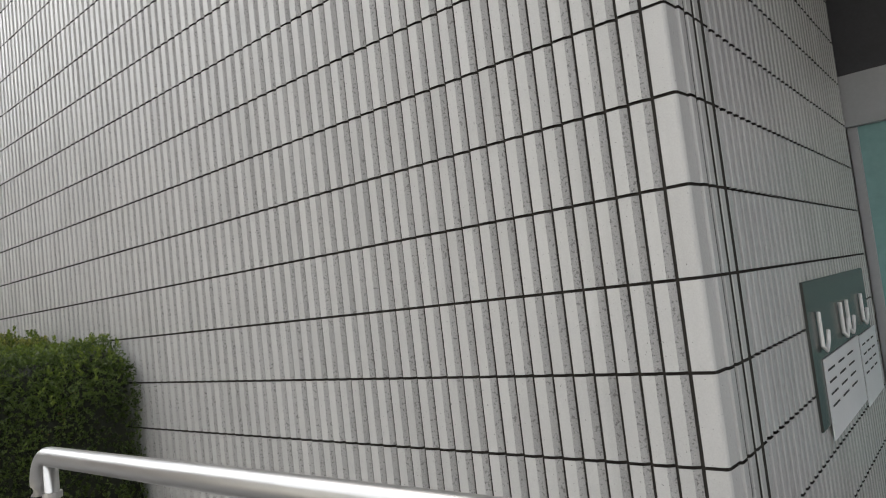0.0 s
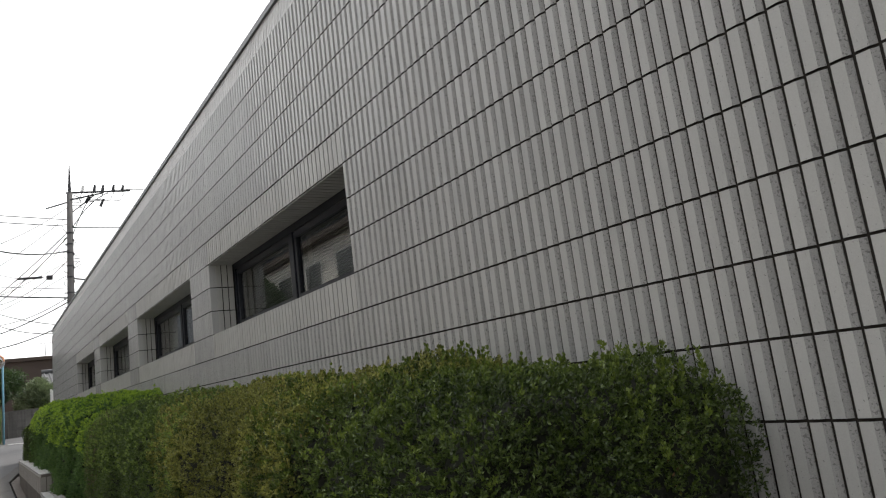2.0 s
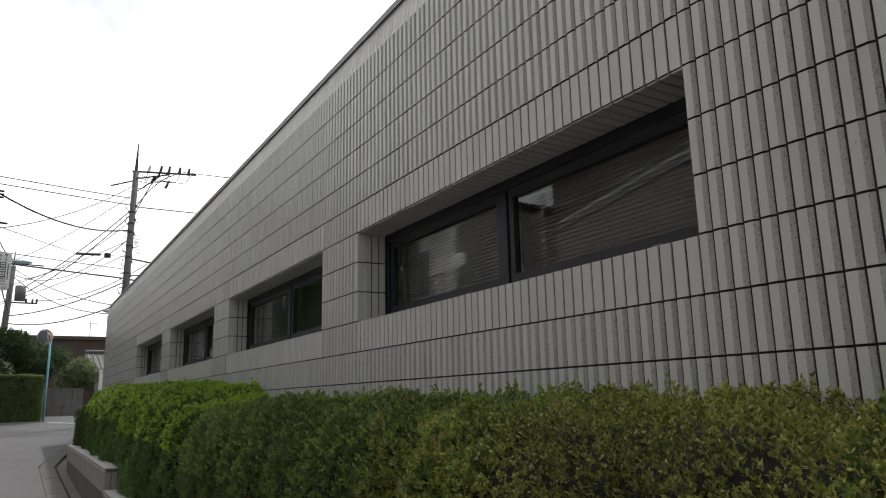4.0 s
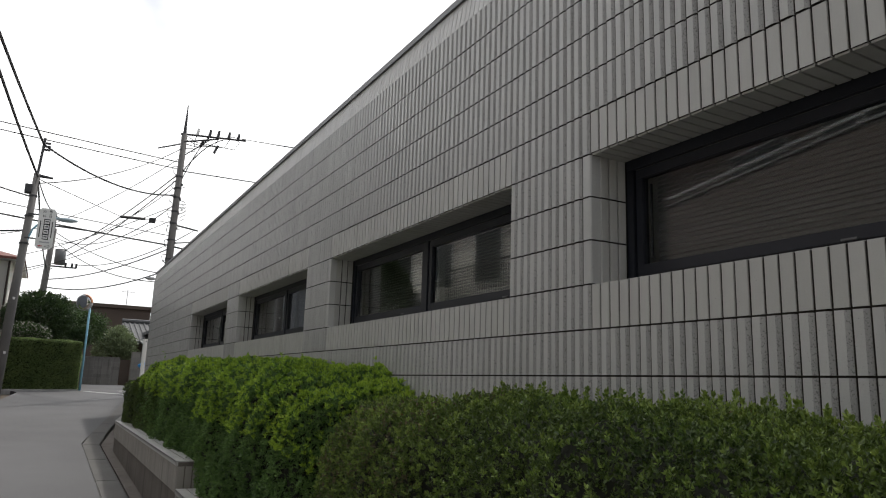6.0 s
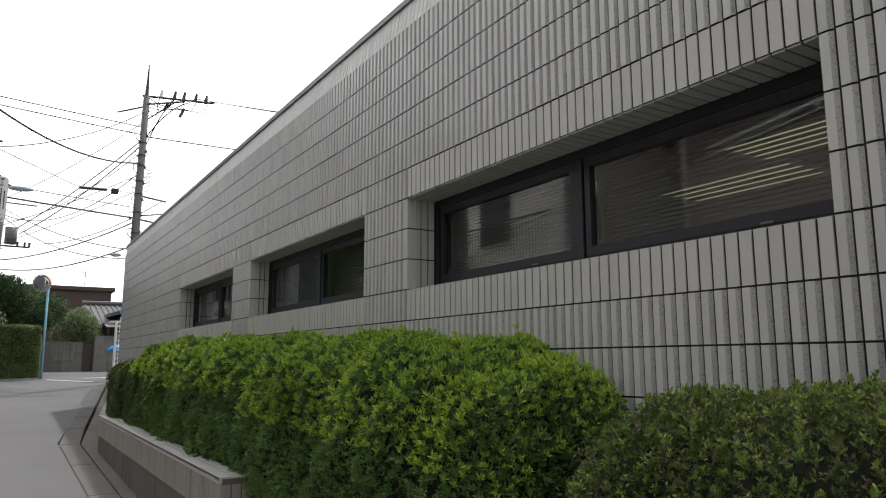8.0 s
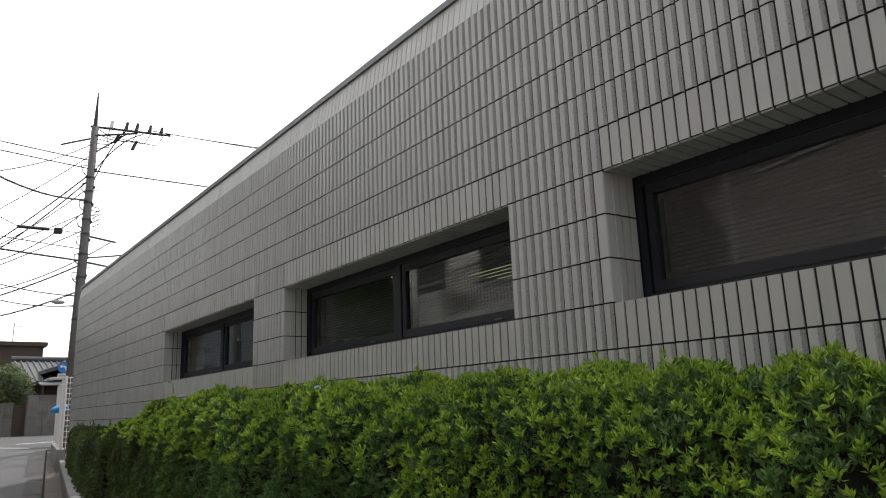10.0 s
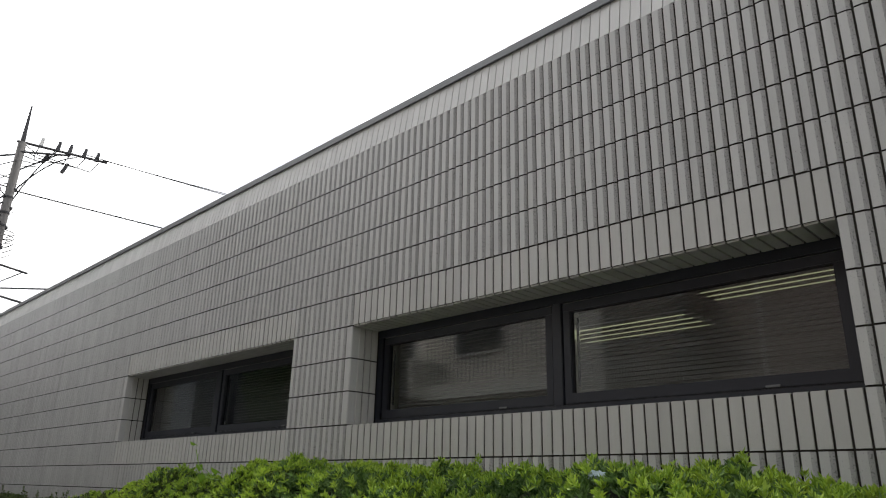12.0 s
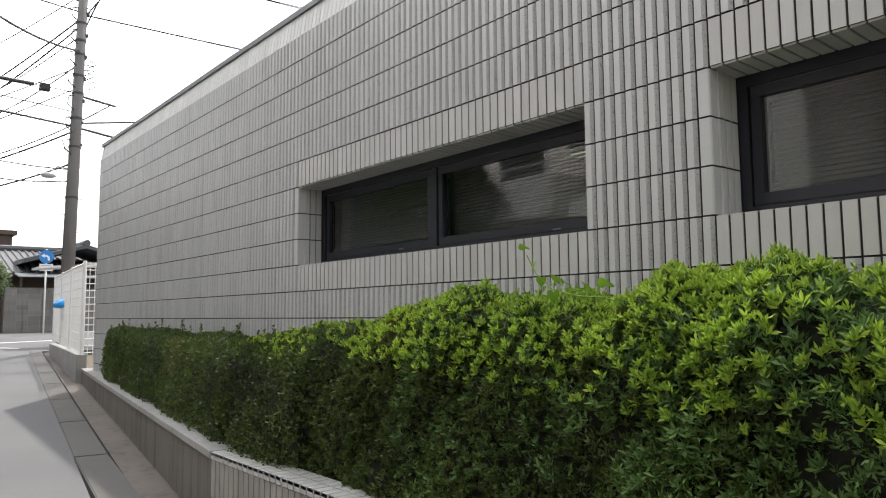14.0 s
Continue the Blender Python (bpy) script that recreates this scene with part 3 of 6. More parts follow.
# ---- hedges ----
def hedge(name, x0, x1, front, top, low, rng, density, long, wide, leaf, label, young=None, round_by=0.28, whorl=0, ends=(True, True), back=lambda x: -0.03, tips=0, bulge=0.05, shoot=(0.03, 0.14), shoot_leaf=1.0):
    """Clipped hedge along x from x0 down to x1. front, top, low, back: functions of x."""
    th = thing(name, ((x0 + x1) / 2, (front(x0) + back(x0)) / 2, low((x0 + x1) / 2)), label, "hedge")
    inv = Matrix.Translation(th.location).inverted()

    def shell(u, s, shrink=0.0):
        x = x0 + (x1 - x0) * u
        f, t, b, k = np.array([front(v) for v in x]), np.array([top(v) for v in x]), np.array([low(v) for v in x]), np.array([back(v) for v in x])
        r = round_by
        # rounding towards the ends
        e = np.full(len(x), 9.0)
        if ends[0]:
            e = np.minimum(e, x0 - x)
        if ends[1]:
            e = np.minimum(e, x - x1)
        q = np.clip(e / (r * 1.1), 0, 1)
        drop = (1 - np.sqrt(np.clip(1 - (1 - q) ** 2, 0, 1))) * r
        f, t, k = f + drop + shrink, t - drop - shrink, np.minimum(k, k - drop * 0.3)
        up, arc, flat = t - b - r, r * math.pi / 2, k - f - r
        d = s * (up + arc + flat)
        on_f, on_a = d < up, (d >= up) & (d < up + arc)
        ang = np.clip((d - up) / r, 0, math.pi / 2)
        y = np.where(on_f, f, np.where(on_a, f + r - r * np.cos(ang), f + r + (d - up - arc)))
        z = np.where(on_f, b + d, np.where(on_a, b + up + r * np.sin(ang), t))
        nrm = np.stack([np.zeros(len(x)), np.where(on_f, -1, np.where(on_a, -np.cos(ang), 0)), np.where(on_f, 0, np.where(on_a, np.sin(ang), 1))], 1)
        if ends[0]:
            nrm[:, 0] += (1 - np.clip((x0 - x) / r, 0, 1)) * 1.2
        if ends[1]:
            nrm[:, 0] -= (1 - np.clip((x - x1) / r, 0, 1)) * 1.2
        nrm = unit(nrm)
        p = np.stack([x, y, z], 1)
        p += nrm * (wobble(p, 3.0)[:, None] * bulge + wobble(p, 11.0)[:, None] * bulge * 0.5)
        return p, nrm

    length = abs(x1 - x0)
    mid = np.array([(x0 + x1) / 2])
    girth = (top(mid[0]) - low(mid[0])) + abs(back(mid[0]) - front(mid[0]))
    # added near-black hull: the shade behind the leaves, put into its colour
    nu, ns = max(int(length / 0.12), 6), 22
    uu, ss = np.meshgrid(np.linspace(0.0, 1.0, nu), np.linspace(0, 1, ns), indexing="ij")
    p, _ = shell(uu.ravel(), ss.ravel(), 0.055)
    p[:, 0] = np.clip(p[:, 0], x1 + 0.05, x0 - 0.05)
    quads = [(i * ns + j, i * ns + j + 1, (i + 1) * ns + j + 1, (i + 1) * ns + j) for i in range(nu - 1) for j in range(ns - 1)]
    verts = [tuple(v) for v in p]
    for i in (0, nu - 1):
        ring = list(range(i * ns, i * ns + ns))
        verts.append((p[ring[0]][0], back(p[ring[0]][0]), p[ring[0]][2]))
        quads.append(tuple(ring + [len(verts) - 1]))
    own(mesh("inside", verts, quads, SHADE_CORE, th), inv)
    n = int(length * girth * density)
    u, s = rng.uniform(0, 1, n), rng.uniform(0.0, 1, n)
    p, nr = shell(u, s)
    if ends[0] or ends[1]:
        # leaves on the closing faces
        for flag, xe, sign in ((ends[0], x0, 1), (ends[1], x1, -1)):
            if not flag:
                continue
            k = int(density * (top(xe) - low(xe)) * abs(back(xe) - front(xe)))
            yy = rng.uniform(front(xe) + 0.08, back(xe), k)
            zz = rng.uniform(low(xe), top(xe) - 0.06, k)
            e = np.stack([np.full(k, xe), yy, zz], 1)
            corner = np.maximum(0, np.hypot(np.maximum(0, front(xe) + 0.25 - yy), np.maximum(0, zz - top(xe) + 0.25)) - 0.05)
            e[:, 0] -= sign * corner * 0.75
            en = np.tile(np.array([[sign * 1.0, -0.1, 0.15]]), (k, 1))
            e += en * wobble(e, 3.0)[:, None] * bulge
            p, nr = np.concatenate([p, e]), np.concatenate([nr, unit(en)])
    p = p - nr * (0.09 * rng.uniform(0, 1, len(p)) ** 1.5)[:, None]
    up = np.array([[0, 0, 1.0]])
    axis = unit(nr * 0.8 + up * 0.75 + rng.normal(size=p.shape) * 0.35)
    if whorl:
        bs, ws = rosettes(p, axis, whorl, 0.85, rng)
        own(leaf_cloud("leafage", bs, ws, long, wide, leaf, th, rng), inv)
    else:
        ws = unit(axis + rng.normal(size=p.shape) * 0.6)
        own(leaf_cloud("leafage", p, ws, long, wide, leaf, th, rng), inv)
    if young:
        m = int(length * young[0])
        p, nr = shell(rng.uniform(0, 1, m), young[1] + (1 - young[1]) * rng.beta(1.0, young[3], m))
        axis = unit(nr * 0.55 + up * 0.9 + rng.normal(size=p.shape) * 0.25)
        b1, w1 = rosettes(p + nr * 0.010, axis, 8, 1.0, rng)
        b2, w2 = rosettes(p + nr * 0.014, axis, 5, 0.5, rng)
        own(leaf_cloud("young_leaf_growth", np.concatenate([b1, b2]), np.concatenate([w1, w2]), long * 0.95, wide, young[2], th, rng, "fresh yellow-green leaves"), inv)
    if tips:
        m = int(length * tips)
        p, nr = shell(rng.uniform(0.01, 0.99, m), rng.uniform(0.72, 0.995, m))
        h = rng.uniform(*shoot, m) * (0.8 + 0.5 * wobble(p, 2.0))
        bases, ways = [], []
        lean = unit(np.stack([rng.normal(0, 0.16, m), rng.normal(0, 0.16, m), np.ones(m)], 1))
        for k in range(6):
            c = p + lean * (h * (k + 0.6) / 6)[:, None]
            b2, w2 = rosettes(c, lean, 7 if k == 5 else 3, 0.85 if k < 5 else 0.6, rng)
            bases.append(b2), ways.append(w2)
        own(leaf_cloud("new_growth", np.concatenate(bases), np.concatenate(ways), long * shoot_leaf, wide * (1.2 if shoot_leaf > 1 else 1.0), young[2] if young else leaf, th, rng, "upright fresh shoots"), inv)
    return th


rng = np.random.default_rng(7)
LIN = lambda pts: (lambda x: float(np.interp(-x, [-a for a, _ in pts], [b for _, b in pts])))
front_a = LIN([(-3.0, -1.13), (-9.0, -1.12), (-10.3, -1.05)])
top_a = LIN([(-3.0, 1.70), (-3.6, 1.74), (-5, 1.80), (-9, 1.84), (-9.9, 1.80), (-10.3, 1.72)])
hedge("hedge", -3.05, -4.6, front_a, top_a, lambda x: 0.86, rng, 3700, 0.015, 0.23, LEAF_FINE, "clipped small-leaved green hedge against the tiled wall", whorl=7, ends=(True, False), young=(430, 0.3, LEAF_OLIVE, 1.0), tips=34, shoot=(0.02, 0.085), shoot_leaf=1.3, bulge=0.065)
hedge("hedge", -4.0, -6.5, front_a, top_a, lambda x: 0.86, rng, 3400, 0.0145, 0.24, LEAF_DRY, "yellowing dry stretch of a clipped hedge", whorl=7, ends=(False, False), young=(600, 0.3, LEAF_DRY, 1.0), tips=10, shoot=(0.02, 0.08), shoot_leaf=1.3, bulge=0.065)
hedge("hedge", -5.6, -10.3, front_a, top_a, lambda x: 0.86, rng, 3300, 0.016, 0.23, LEAF_MID, "clipped small-leaved hedge with upright shoots", whorl=7, ends=(False, True), young=(430, 0.25, LEAF_TIP, 1.0), tips=32, shoot=(0.02, 0.09), shoot_leaf=1.3, bulge=0.065)
hedge("hedge", -8.9, -10.33, front_a, top_a, lambda x: 0.86, rng, 900, 0.015, 0.26, LEAF_BROWN, "browned thin end of a clipped hedge", whorl=6, ends=(False, True), bulge=0.05)
front_b = LIN([(-10.7, -0.98), (-11.4, -1.10), (-13, -1.14), (-19, -1.14)])
front_bb = lambda x: max(front_b(x), cope_edge(x) + 0.13)
top_b = LIN([(-10.75, 1.76), (-11.06, 1.86), (-11.3, 1.94), (-11.6, 2.0), (-13, 2.03), (-15, 2.07), (-16.6, 2.09), (-17.5, 2.06), (-18.4, 2.0), (-19.5, 1.90), (-20.7, 1.76)])
hedge("hedge", -10.75, -13.4, front_b, top_b, lambda x: 0.88, rng, 2200, 0.028, 0.16, LEAF_BIG, "bushy broad-leaved hedge with bright new growth", whorl=7, ends=(True, False), young=(950, 0.3, LEAF_YOUNG, 0.85), tips=16, bulge=0.08, shoot=(0.03, 0.09))
hedge("hedge", -13.35, -16.9, front_bb, top_b, lambda x: 1.10, rng, 1700, 0.034, 0.15, LEAF_BIG, "bushy broad-leaved hedge with long whorled leaves", whorl=7, ends=(False, False), young=(640, 0.28, LEAF_YOUNG, 0.8), tips=16, bulge=0.085, shoot=(0.03, 0.09))
hedge("hedge", -16.5, -18.2, front_bb, top_b, lambda x: 1.10, rng, 700, 0.031, 0.16, LEAF_BIG, "broad-leaved stretch thinning into a darker hedge", whorl=7, ends=(False, False), young=(240, 0.3, LEAF_YOUNG, 0.9), bulge=0.085)
hedge("hedge", -16.4, -18.7, front_bb, top_b, lambda x: 1.10, rng, 2700, 0.026, 0.17, LEAF_FINE, "hedge with dark lower leaves and bright new growth", whorl=7, ends=(False, False), young=(760, 0.36, LEAF_YOUNG, 1.0), tips=18, bulge=0.075, shoot=(0.03, 0.10))
hedge("hedge", -18.5, -20.6, front_bb, top_b, lambda x: 1.10, rng, 2800, 0.023, 0.19, LEAF_FINE, "dark hedge with a few bright new whorls", whorl=7, ends=(False, True), young=(240, 0.36, LEAF_YOUNG, 1.0), tips=12, bulge=0.07, shoot=(0.03, 0.08))
front_c = lambda x: cope_edge(x) + 0.10
top_c = LIN([(-19, 1.80), (-21, 1.80), (-28.6, 1.86)])
hedge("hedge", -19.1, -26.6, front_c, top_c, lambda x: 1.10, rng, 7000, 0.022, 0.33, LEAF_FINE, "clipped dark small-leaved hedge in the upper planter", ends=(False, True), round_by=0.1, tips=5, bulge=0.05)


# ---- handrail ----
rail = thing("handrail", (-1.25, -1.11, 0.5), "brushed stainless steel handrail on posts", "handrail")
rinv = Matrix.Translation(rail.location).inverted()
pts = [(-1.33 + 0.0, -1.11, 1.385)] + [(-1.33 + 0.075 - 0.075 * math.cos(a), -1.11, 1.41 + 0.075 * math.sin(a)) for a in np.linspace(0, math.pi / 2, 9)] + [(4.5, -1.11, 1.53)]
own(part("rail", sweep(pts, 0.0245, 20), STEEL, rail, smooth=True), rinv)
for x in (-1.255, 0.9, 3.0):
    own(part("post", tube((x, -1.11, 0.5), (x, -1.11, 1.47), 0.017, sides=16), STEEL, rail, smooth=True), rinv)
    own(part("collar", tube((x, -1.11, 1.385), (x, -1.11, 1.40), 0.023, sides=16), STEEL, rail), rinv)
own(part("lower_rail", box(-1.2, 4.5, -1.12, -1.10, 1.24, 1.26, 0.004), STEEL, rail), rinv)

# ---- utility poles and wires ----
def cable(a, b, sag, r=0.011, label="black overhead cable between poles"):
    a, b = Vector(a), Vector(b)
    pts = [a.lerp(b, t) - Vector((0, 0, sag * 4 * t * (1 - t))) for t in np.linspace(0, 1, 15)]
    return tagged(part("overhead_cable", sweep(pts, r * 1.3, 5), RUBBER), label, "cable", "overhead cables")


PA, PB, PC = Vector((-36.5, 1.30, gz(-36.5))), Vector((-29.3, -3.63, gz(-29.3))), Vector((-48.0, -3.25, gz(-48)))
pole_a = thing("utility_pole", PA, "tall weathered concrete utility pole with a crossarm", "utility pole", "utility poles")
ia = Matrix.Translation(PA).inverted()
TOPA = Vector((-36.5, 1.50, 13.3))


def on_a(z):
    return PA.lerp(TOPA, (z - PA.z) / (TOPA.z - PA.z))


own(part("shaft", tube(PA - Vector((0, 0, 0.3)), on_a(12.0), 0.185, 0.115, 16), POLE, pole_a, smooth=True), ia)
own(part("spike", tube(on_a(11.95), on_a(13.3), 0.075, 0.02, 8), IRON, pole_a), ia)
own(part("crossarm", tube(on_a(12.05) + Vector((0, -0.15, -0.05)), (-36.6, 4.05, 12.25), 0.045, sides=6), IRON, pole_a), ia)
own(part("crossarm", tube(on_a(11.75) + Vector((0.1, 0, -0.1)), (-36.6, 2.9, 12.1), 0.035, sides=6), IRON, pole_a), ia)
own(part("crossarm", tube((-37.6, 0.62, 11.55), on_a(11.6), 0.035, sides=6), IRON, pole_a), ia)
for y, z in ((2.0, 12.2), (2.5, 12.25), (2.85, 12.28), (3.3, 12.3), (3.7, 12.3)):
    own(part("insulator", tube((-36.6, y, z - 0.12), (-36.6, y + 0.05, z + 0.2), 0.07, 0.045, 8), IRON if y > 2.2 else WHITE, pole_a), ia)
for y, z in ((2.15, 11.75), (2.75, 11.6)):
    own(part("insulator", tube((-36.6, y, z - 0.16), (-36.6, y + 0.14, z + 0.2), 0.06, 0.05, 8), IRON, pole_a), ia)
for z, y in ((7.95, 2.4), (7.05, 2.4)):
    own(part("crossarm", tube(on_a(z) + Vector((0, -0.1, 0.15)), (-36.5, y, z), 0.035, sides=6), IRON, pole_a), ia)
for z in (9.2, 8.6, 8.1, 7.4, 6.6, 5.2, 9.6, 10.1):
    c = on_a(z)
    own(part("band", tube(c, c + Vector((0, 0, 0.06)), 0.205 - 0.0062 * z, sides=14), IRON, pole_a), ia)
for z in np.arange(3.4, 11.5, 0.45):
    c = on_a(float(z))
    own(part("step_bolt", tube(c, c + Vector((0.05, 0.27 if int(z / 0.45) % 2 else -0.27, 0)), 0.011, sides=5), IRON, pole_a), ia)
for k in range(5):
    c = on_a(8.5 + 0.16 * k)
    own(part("wire_loop", sweep([c + Vector((0, 0.1, 0)), c + Vector((0.1, 0.32, 0.12 - 0.05 * k)), c + Vector((0, 0.42, -0.1)), c + Vector((0, 0.2, -0.25))], 0.014, 5), RUBBER, pole_a), ia)
own(part("lamp_arm", sweep([on_a(6.0), (-36.5, 1.0, 6.05), (-36.5, 0.85, 5.9)], 0.018, 6), GREY_PAINT, pole_a), ia)
lh = bmesh.new()
bmesh.ops.create_uvsphere(lh, u_segments=10, v_segments=6, radius=0.14, matrix=Matrix.Translation((-36.5, 0.78, 5.78)) @ Matrix.Diagonal((1, 1.4, 0.55, 1)))
own(part("lamp_head", lh, GREY_PAINT, pole_a, "small pale blue lamp head", True), ia)

own(part("brace", tube(on_a(11.1) + Vector((0, 0.1, 0)), (-36.6, 2.6, 12.05), 0.025, sides=5), IRON, pole_a), ia)
for k in range(7):
    c = on_a(6.7 + 0.62 * k)
    own(part("wire_loop", sweep([c + Vector((0.1, -0.12, 0.1)), c + Vector((0.15, -0.34 + 0.05 * (k % 3), 0.05)), c + Vector((0.1, -0.26, -0.16)), c + Vector((0.1, -0.1, -0.3))], 0.018, 5), RUBBER, pole_a), ia)
    own(part("clamp", box(c.x - 0.1, c.x + 0.1, c.y + 0.06, c.y + 0.17, c.z - 0.04, c.z + 0.04, 0.01), IRON, pole_a), ia)
for k in range(5):
    c = on_a(11.2 + 0.2 * k)
    own(part("jumper", sweep([c, c + Vector((0, 0.5, 0.15 - 0.1 * k)), (-36.6, 1.9 + 0.42 * k, 11.75), (-36.6, 2.0 + 0.45 * k, 12.15)], 0.016, 5), RUBBER, pole_a), ia)

pole_b = thing("utility_pole", PB, "weathered concrete pole carrying a clinic sign and lamp", "utility pole", "utility poles")
ib = Matrix.Translation(PB).inverted()
TOPB = Vector((-29.3, -3.36, 7.6))
own(part("shaft", tube(PB - Vector((0, 0, 0.3)), TOPB, 0.148, 0.085, 16), POLE, pole_b, smooth=True), ib)
own(part("rod", tube((-29.3, -3.37, 7.3), (-29.3, -3.29, 8.7), 0.035, sides=8), IRON, pole_b), ib)
own(part("switch_box", box(-29.45, -29.2, -3.62, -3.44, 7.0, 7.25, 0.01), IRON, pole_b), ib)
own(part("bracket", tube((-29.3, -3.36, 7.55), (-29.2, -2.95, 7.5), 0.05, 0.03, 8), IRON, pole_b), ib)
for z in (8.45, 8.55, 8.35):
    own(part("insulator", tube((-29.3, -3.32, z), (-29.3, -3.12, z), 0.035, sides=6), IRON, pole_b), ib)
for z, dy in ((2.4, 0.02), (3.9, 0.05)):
    own(part("tag", box(-29.14, -29.12, -3.56 + dy, -3.50 + dy, z, z + 0.07, 0.003), WHITE, pole_b), ib)
for z in (5.5, 6.3, 6.9):
    c = PB.lerp(TOPB, (z - PB.z) / (TOPB.z - PB.z))
    own(part("band", tube(c, c + Vector((0, 0, 0.05)), 0.185 - 0.0105 * z, sides=14), GREY_PAINT if z < 4 else IRON, pole_b), ib)
own(part("lamp_arm", sweep([(-29.25, -3.38, 5.6), (-29.25, -3.28, 5.95), (-29.25, -3.05, 6.25), (-29.25, -2.75, 6.35), (-29.25, -2.6, 6.35)], 0.025, 8), BLUE_POST, pole_b), ib)
lh = bmesh.new()
bmesh.ops.create_uvsphere(lh, u_segments=14, v_segments=8, radius=0.2, matrix=Matrix.Translation((-29.25, -2.45, 6.33)) @ Matrix.Diagonal((0.7, 1.5, 0.32, 1)))
own(part("lamp_head", lh, PALE_BLUE, pole_b, "pale blue street lamp head", True), ib)


def letters(text, x, y, z, size, material, parent, inv, name="lettering"):
    cu = bpy.data.curves.new(name, "FONT")
    cu.body, cu.size, cu.align_x, cu.align_y, cu.extrude = text, size, "CENTER", "CENTER", 0.003
    cu.materials.append(material)
    ob = new(name, cu)
    ob.parent = parent
    ob.matrix_parent_inverse = inv
    ob.matrix_basis = Matrix.Translation((x, y, z)) @ Matrix(((0, 0, 1, 0), (1, 0, 0, 0), (0, 1, 0, 0), (0, 0, 0, 1)))
    return ob


clinic = thing("clinic_sign", (-29.1, -3.2, 5.45), "white vertical clinic sign board bracketed to a pole", "sign")
ic = Matrix.Translation(clinic.location).inverted()
sx, sy0, sy1, sz0, sz1 = -29.1, -3.17, -2.73, 5.40, 6.57
c = 0.07
bd = bmesh.new()
ring = [(sy0 + c, sz0), (sy1 - c, sz0), (sy1, sz0 + c), (sy1, sz1 - c), (sy1 - c, sz1), (sy0 + c, sz1), (sy0, sz1 - c), (sy0, sz0 + c)]
vf = [bd.verts.new((sx, y, z)) for y, z in ring]
vb = [bd.verts.new((sx - 0.07, y, z)) for y, z in ring]
bd.faces.new(vf), bd.faces.new(vb[::-1])
for k in range(8):
    bd.faces.new((vf[k], vb[k], vb[(k + 1) % 8], vf[(k + 1) % 8]))
own(part("board", bd, WHITE, clinic), ic)
for z in (5.65, 6.35):
    own(part("bracket", box(sx - 0.06, sx - 0.03, -3.45, sy0, z, z + 0.04), IRON, clinic), ic)
own(part("name_field", box(sx + 0.001, sx + 0.004, -3.02, -2.86, 5.66, 6.26), BLACK, clinic, "black field behind the large name"), ic)
for k in range(4):
    z = 6.18 - 0.147 * k
    fr = box(sx + 0.0045, sx + 0.007, -3.00, -2.88, z - 0.055, z + 0.055)
    own(part("name_bar", fr, WHITE, clinic), ic)
    own(part("name_bar", box(sx + 0.0075, sx + 0.009, -2.98, -2.90, z - 0.015, z + 0.02), BLACK, clinic), ic)
letters("内", sx + 0.004, -3.03, 6.47, 0.085, BLACK, clinic, ic)
letters("科", sx + 0.004, -3.03, 6.34, 0.085, BLACK, clinic, ic)
letters("婦", sx + 0.004, -2.87, 6.49, 0.075, BLACK, clinic, ic)
letters("人", sx + 0.004, -2.87, 6.41, 0.075, BLACK, clinic, ic)
letters("科", sx + 0.004, -2.87, 6.33, 0.075, BLACK, clinic, ic)
letters("入口", sx + 0.004, -2.87, 5.47, 0.075, BLACK, clinic, ic)
for y in (-3.1, -2.80):
    own(part("print_bar", box(sx + 0.001, sx + 0.004, y - 0.012, y + 0.012, 5.72, 6.2), BLACK, clinic), ic)
own(part("print_bar", box(sx + 0.001, sx + 0.004, -3.07, -2.82, 5.565, 5.6), GREY_PAINT, clinic), ic)
ar = bmesh.new()
ar.faces.new([ar.verts.new((sx + 0.004, y, z)) for y, z in ((-3.10, 5.47), (-3.05, 5.50), (-3.05, 5.48), (-2.99, 5.48), (-2.99, 5.46), (-3.05, 5.46), (-3.05, 5.44))])
own(part("arrow", ar, RED_PRINT, clinic, "small red arrow"), ic)

pole_c = thing("utility_pole", PC, "distant concrete pole with a grey transformer", "utility pole", "utility poles")
icc = Matrix.Translation(PC).inverted()
own(part("shaft", tube(PC - Vector((0, 0, 0.3)), (-48, -2.95, 9.4), 0.2, 0.13, 12), POLE, pole_c, smooth=True), icc)
own(part("spike", tube((-48, -2.95, 9.3), (-48, -2.92, 10.2), 0.05, 0.02, 8), IRON, pole_c), icc)
own(part("transformer", tube((-47.8, -2.5, 7.5), (-47.8, -2.5, 8.3), 0.26, sides=16), TRANSFORMER, pole_c, smooth=True), icc)
own(part("crossarm", tube((-48, -3.1, 7.42), (-48, -1.7, 7.42), 0.04, sides=6), IRON, pole_c), icc)
own(part("crossarm", tube((-48, -3.4, 9.55), (-48, -1.5, 9.5), 0.035, sides=6), IRON, pole_c), icc)
for y in (-2.2, -1.9, -1.7):
    own(part("insulator", tube((-48, y, 7.42), (-48, y, 7.65), 0.05, sides=6), IRON, pole_c), icc)
pole_d = thing("utility_pole", (-44, -4.0, gz(-44)), "slim distant pole behind the street", "utility pole", "utility poles")
own(part("shaft", tube((-44, -4.05, gz(-44) - 0.3), (-44, -4.0, 8.0), 0.1, 0.07, 10), POLE, pole_d), Matrix.Translation((-44, -4.0, gz(-44))).inverted())

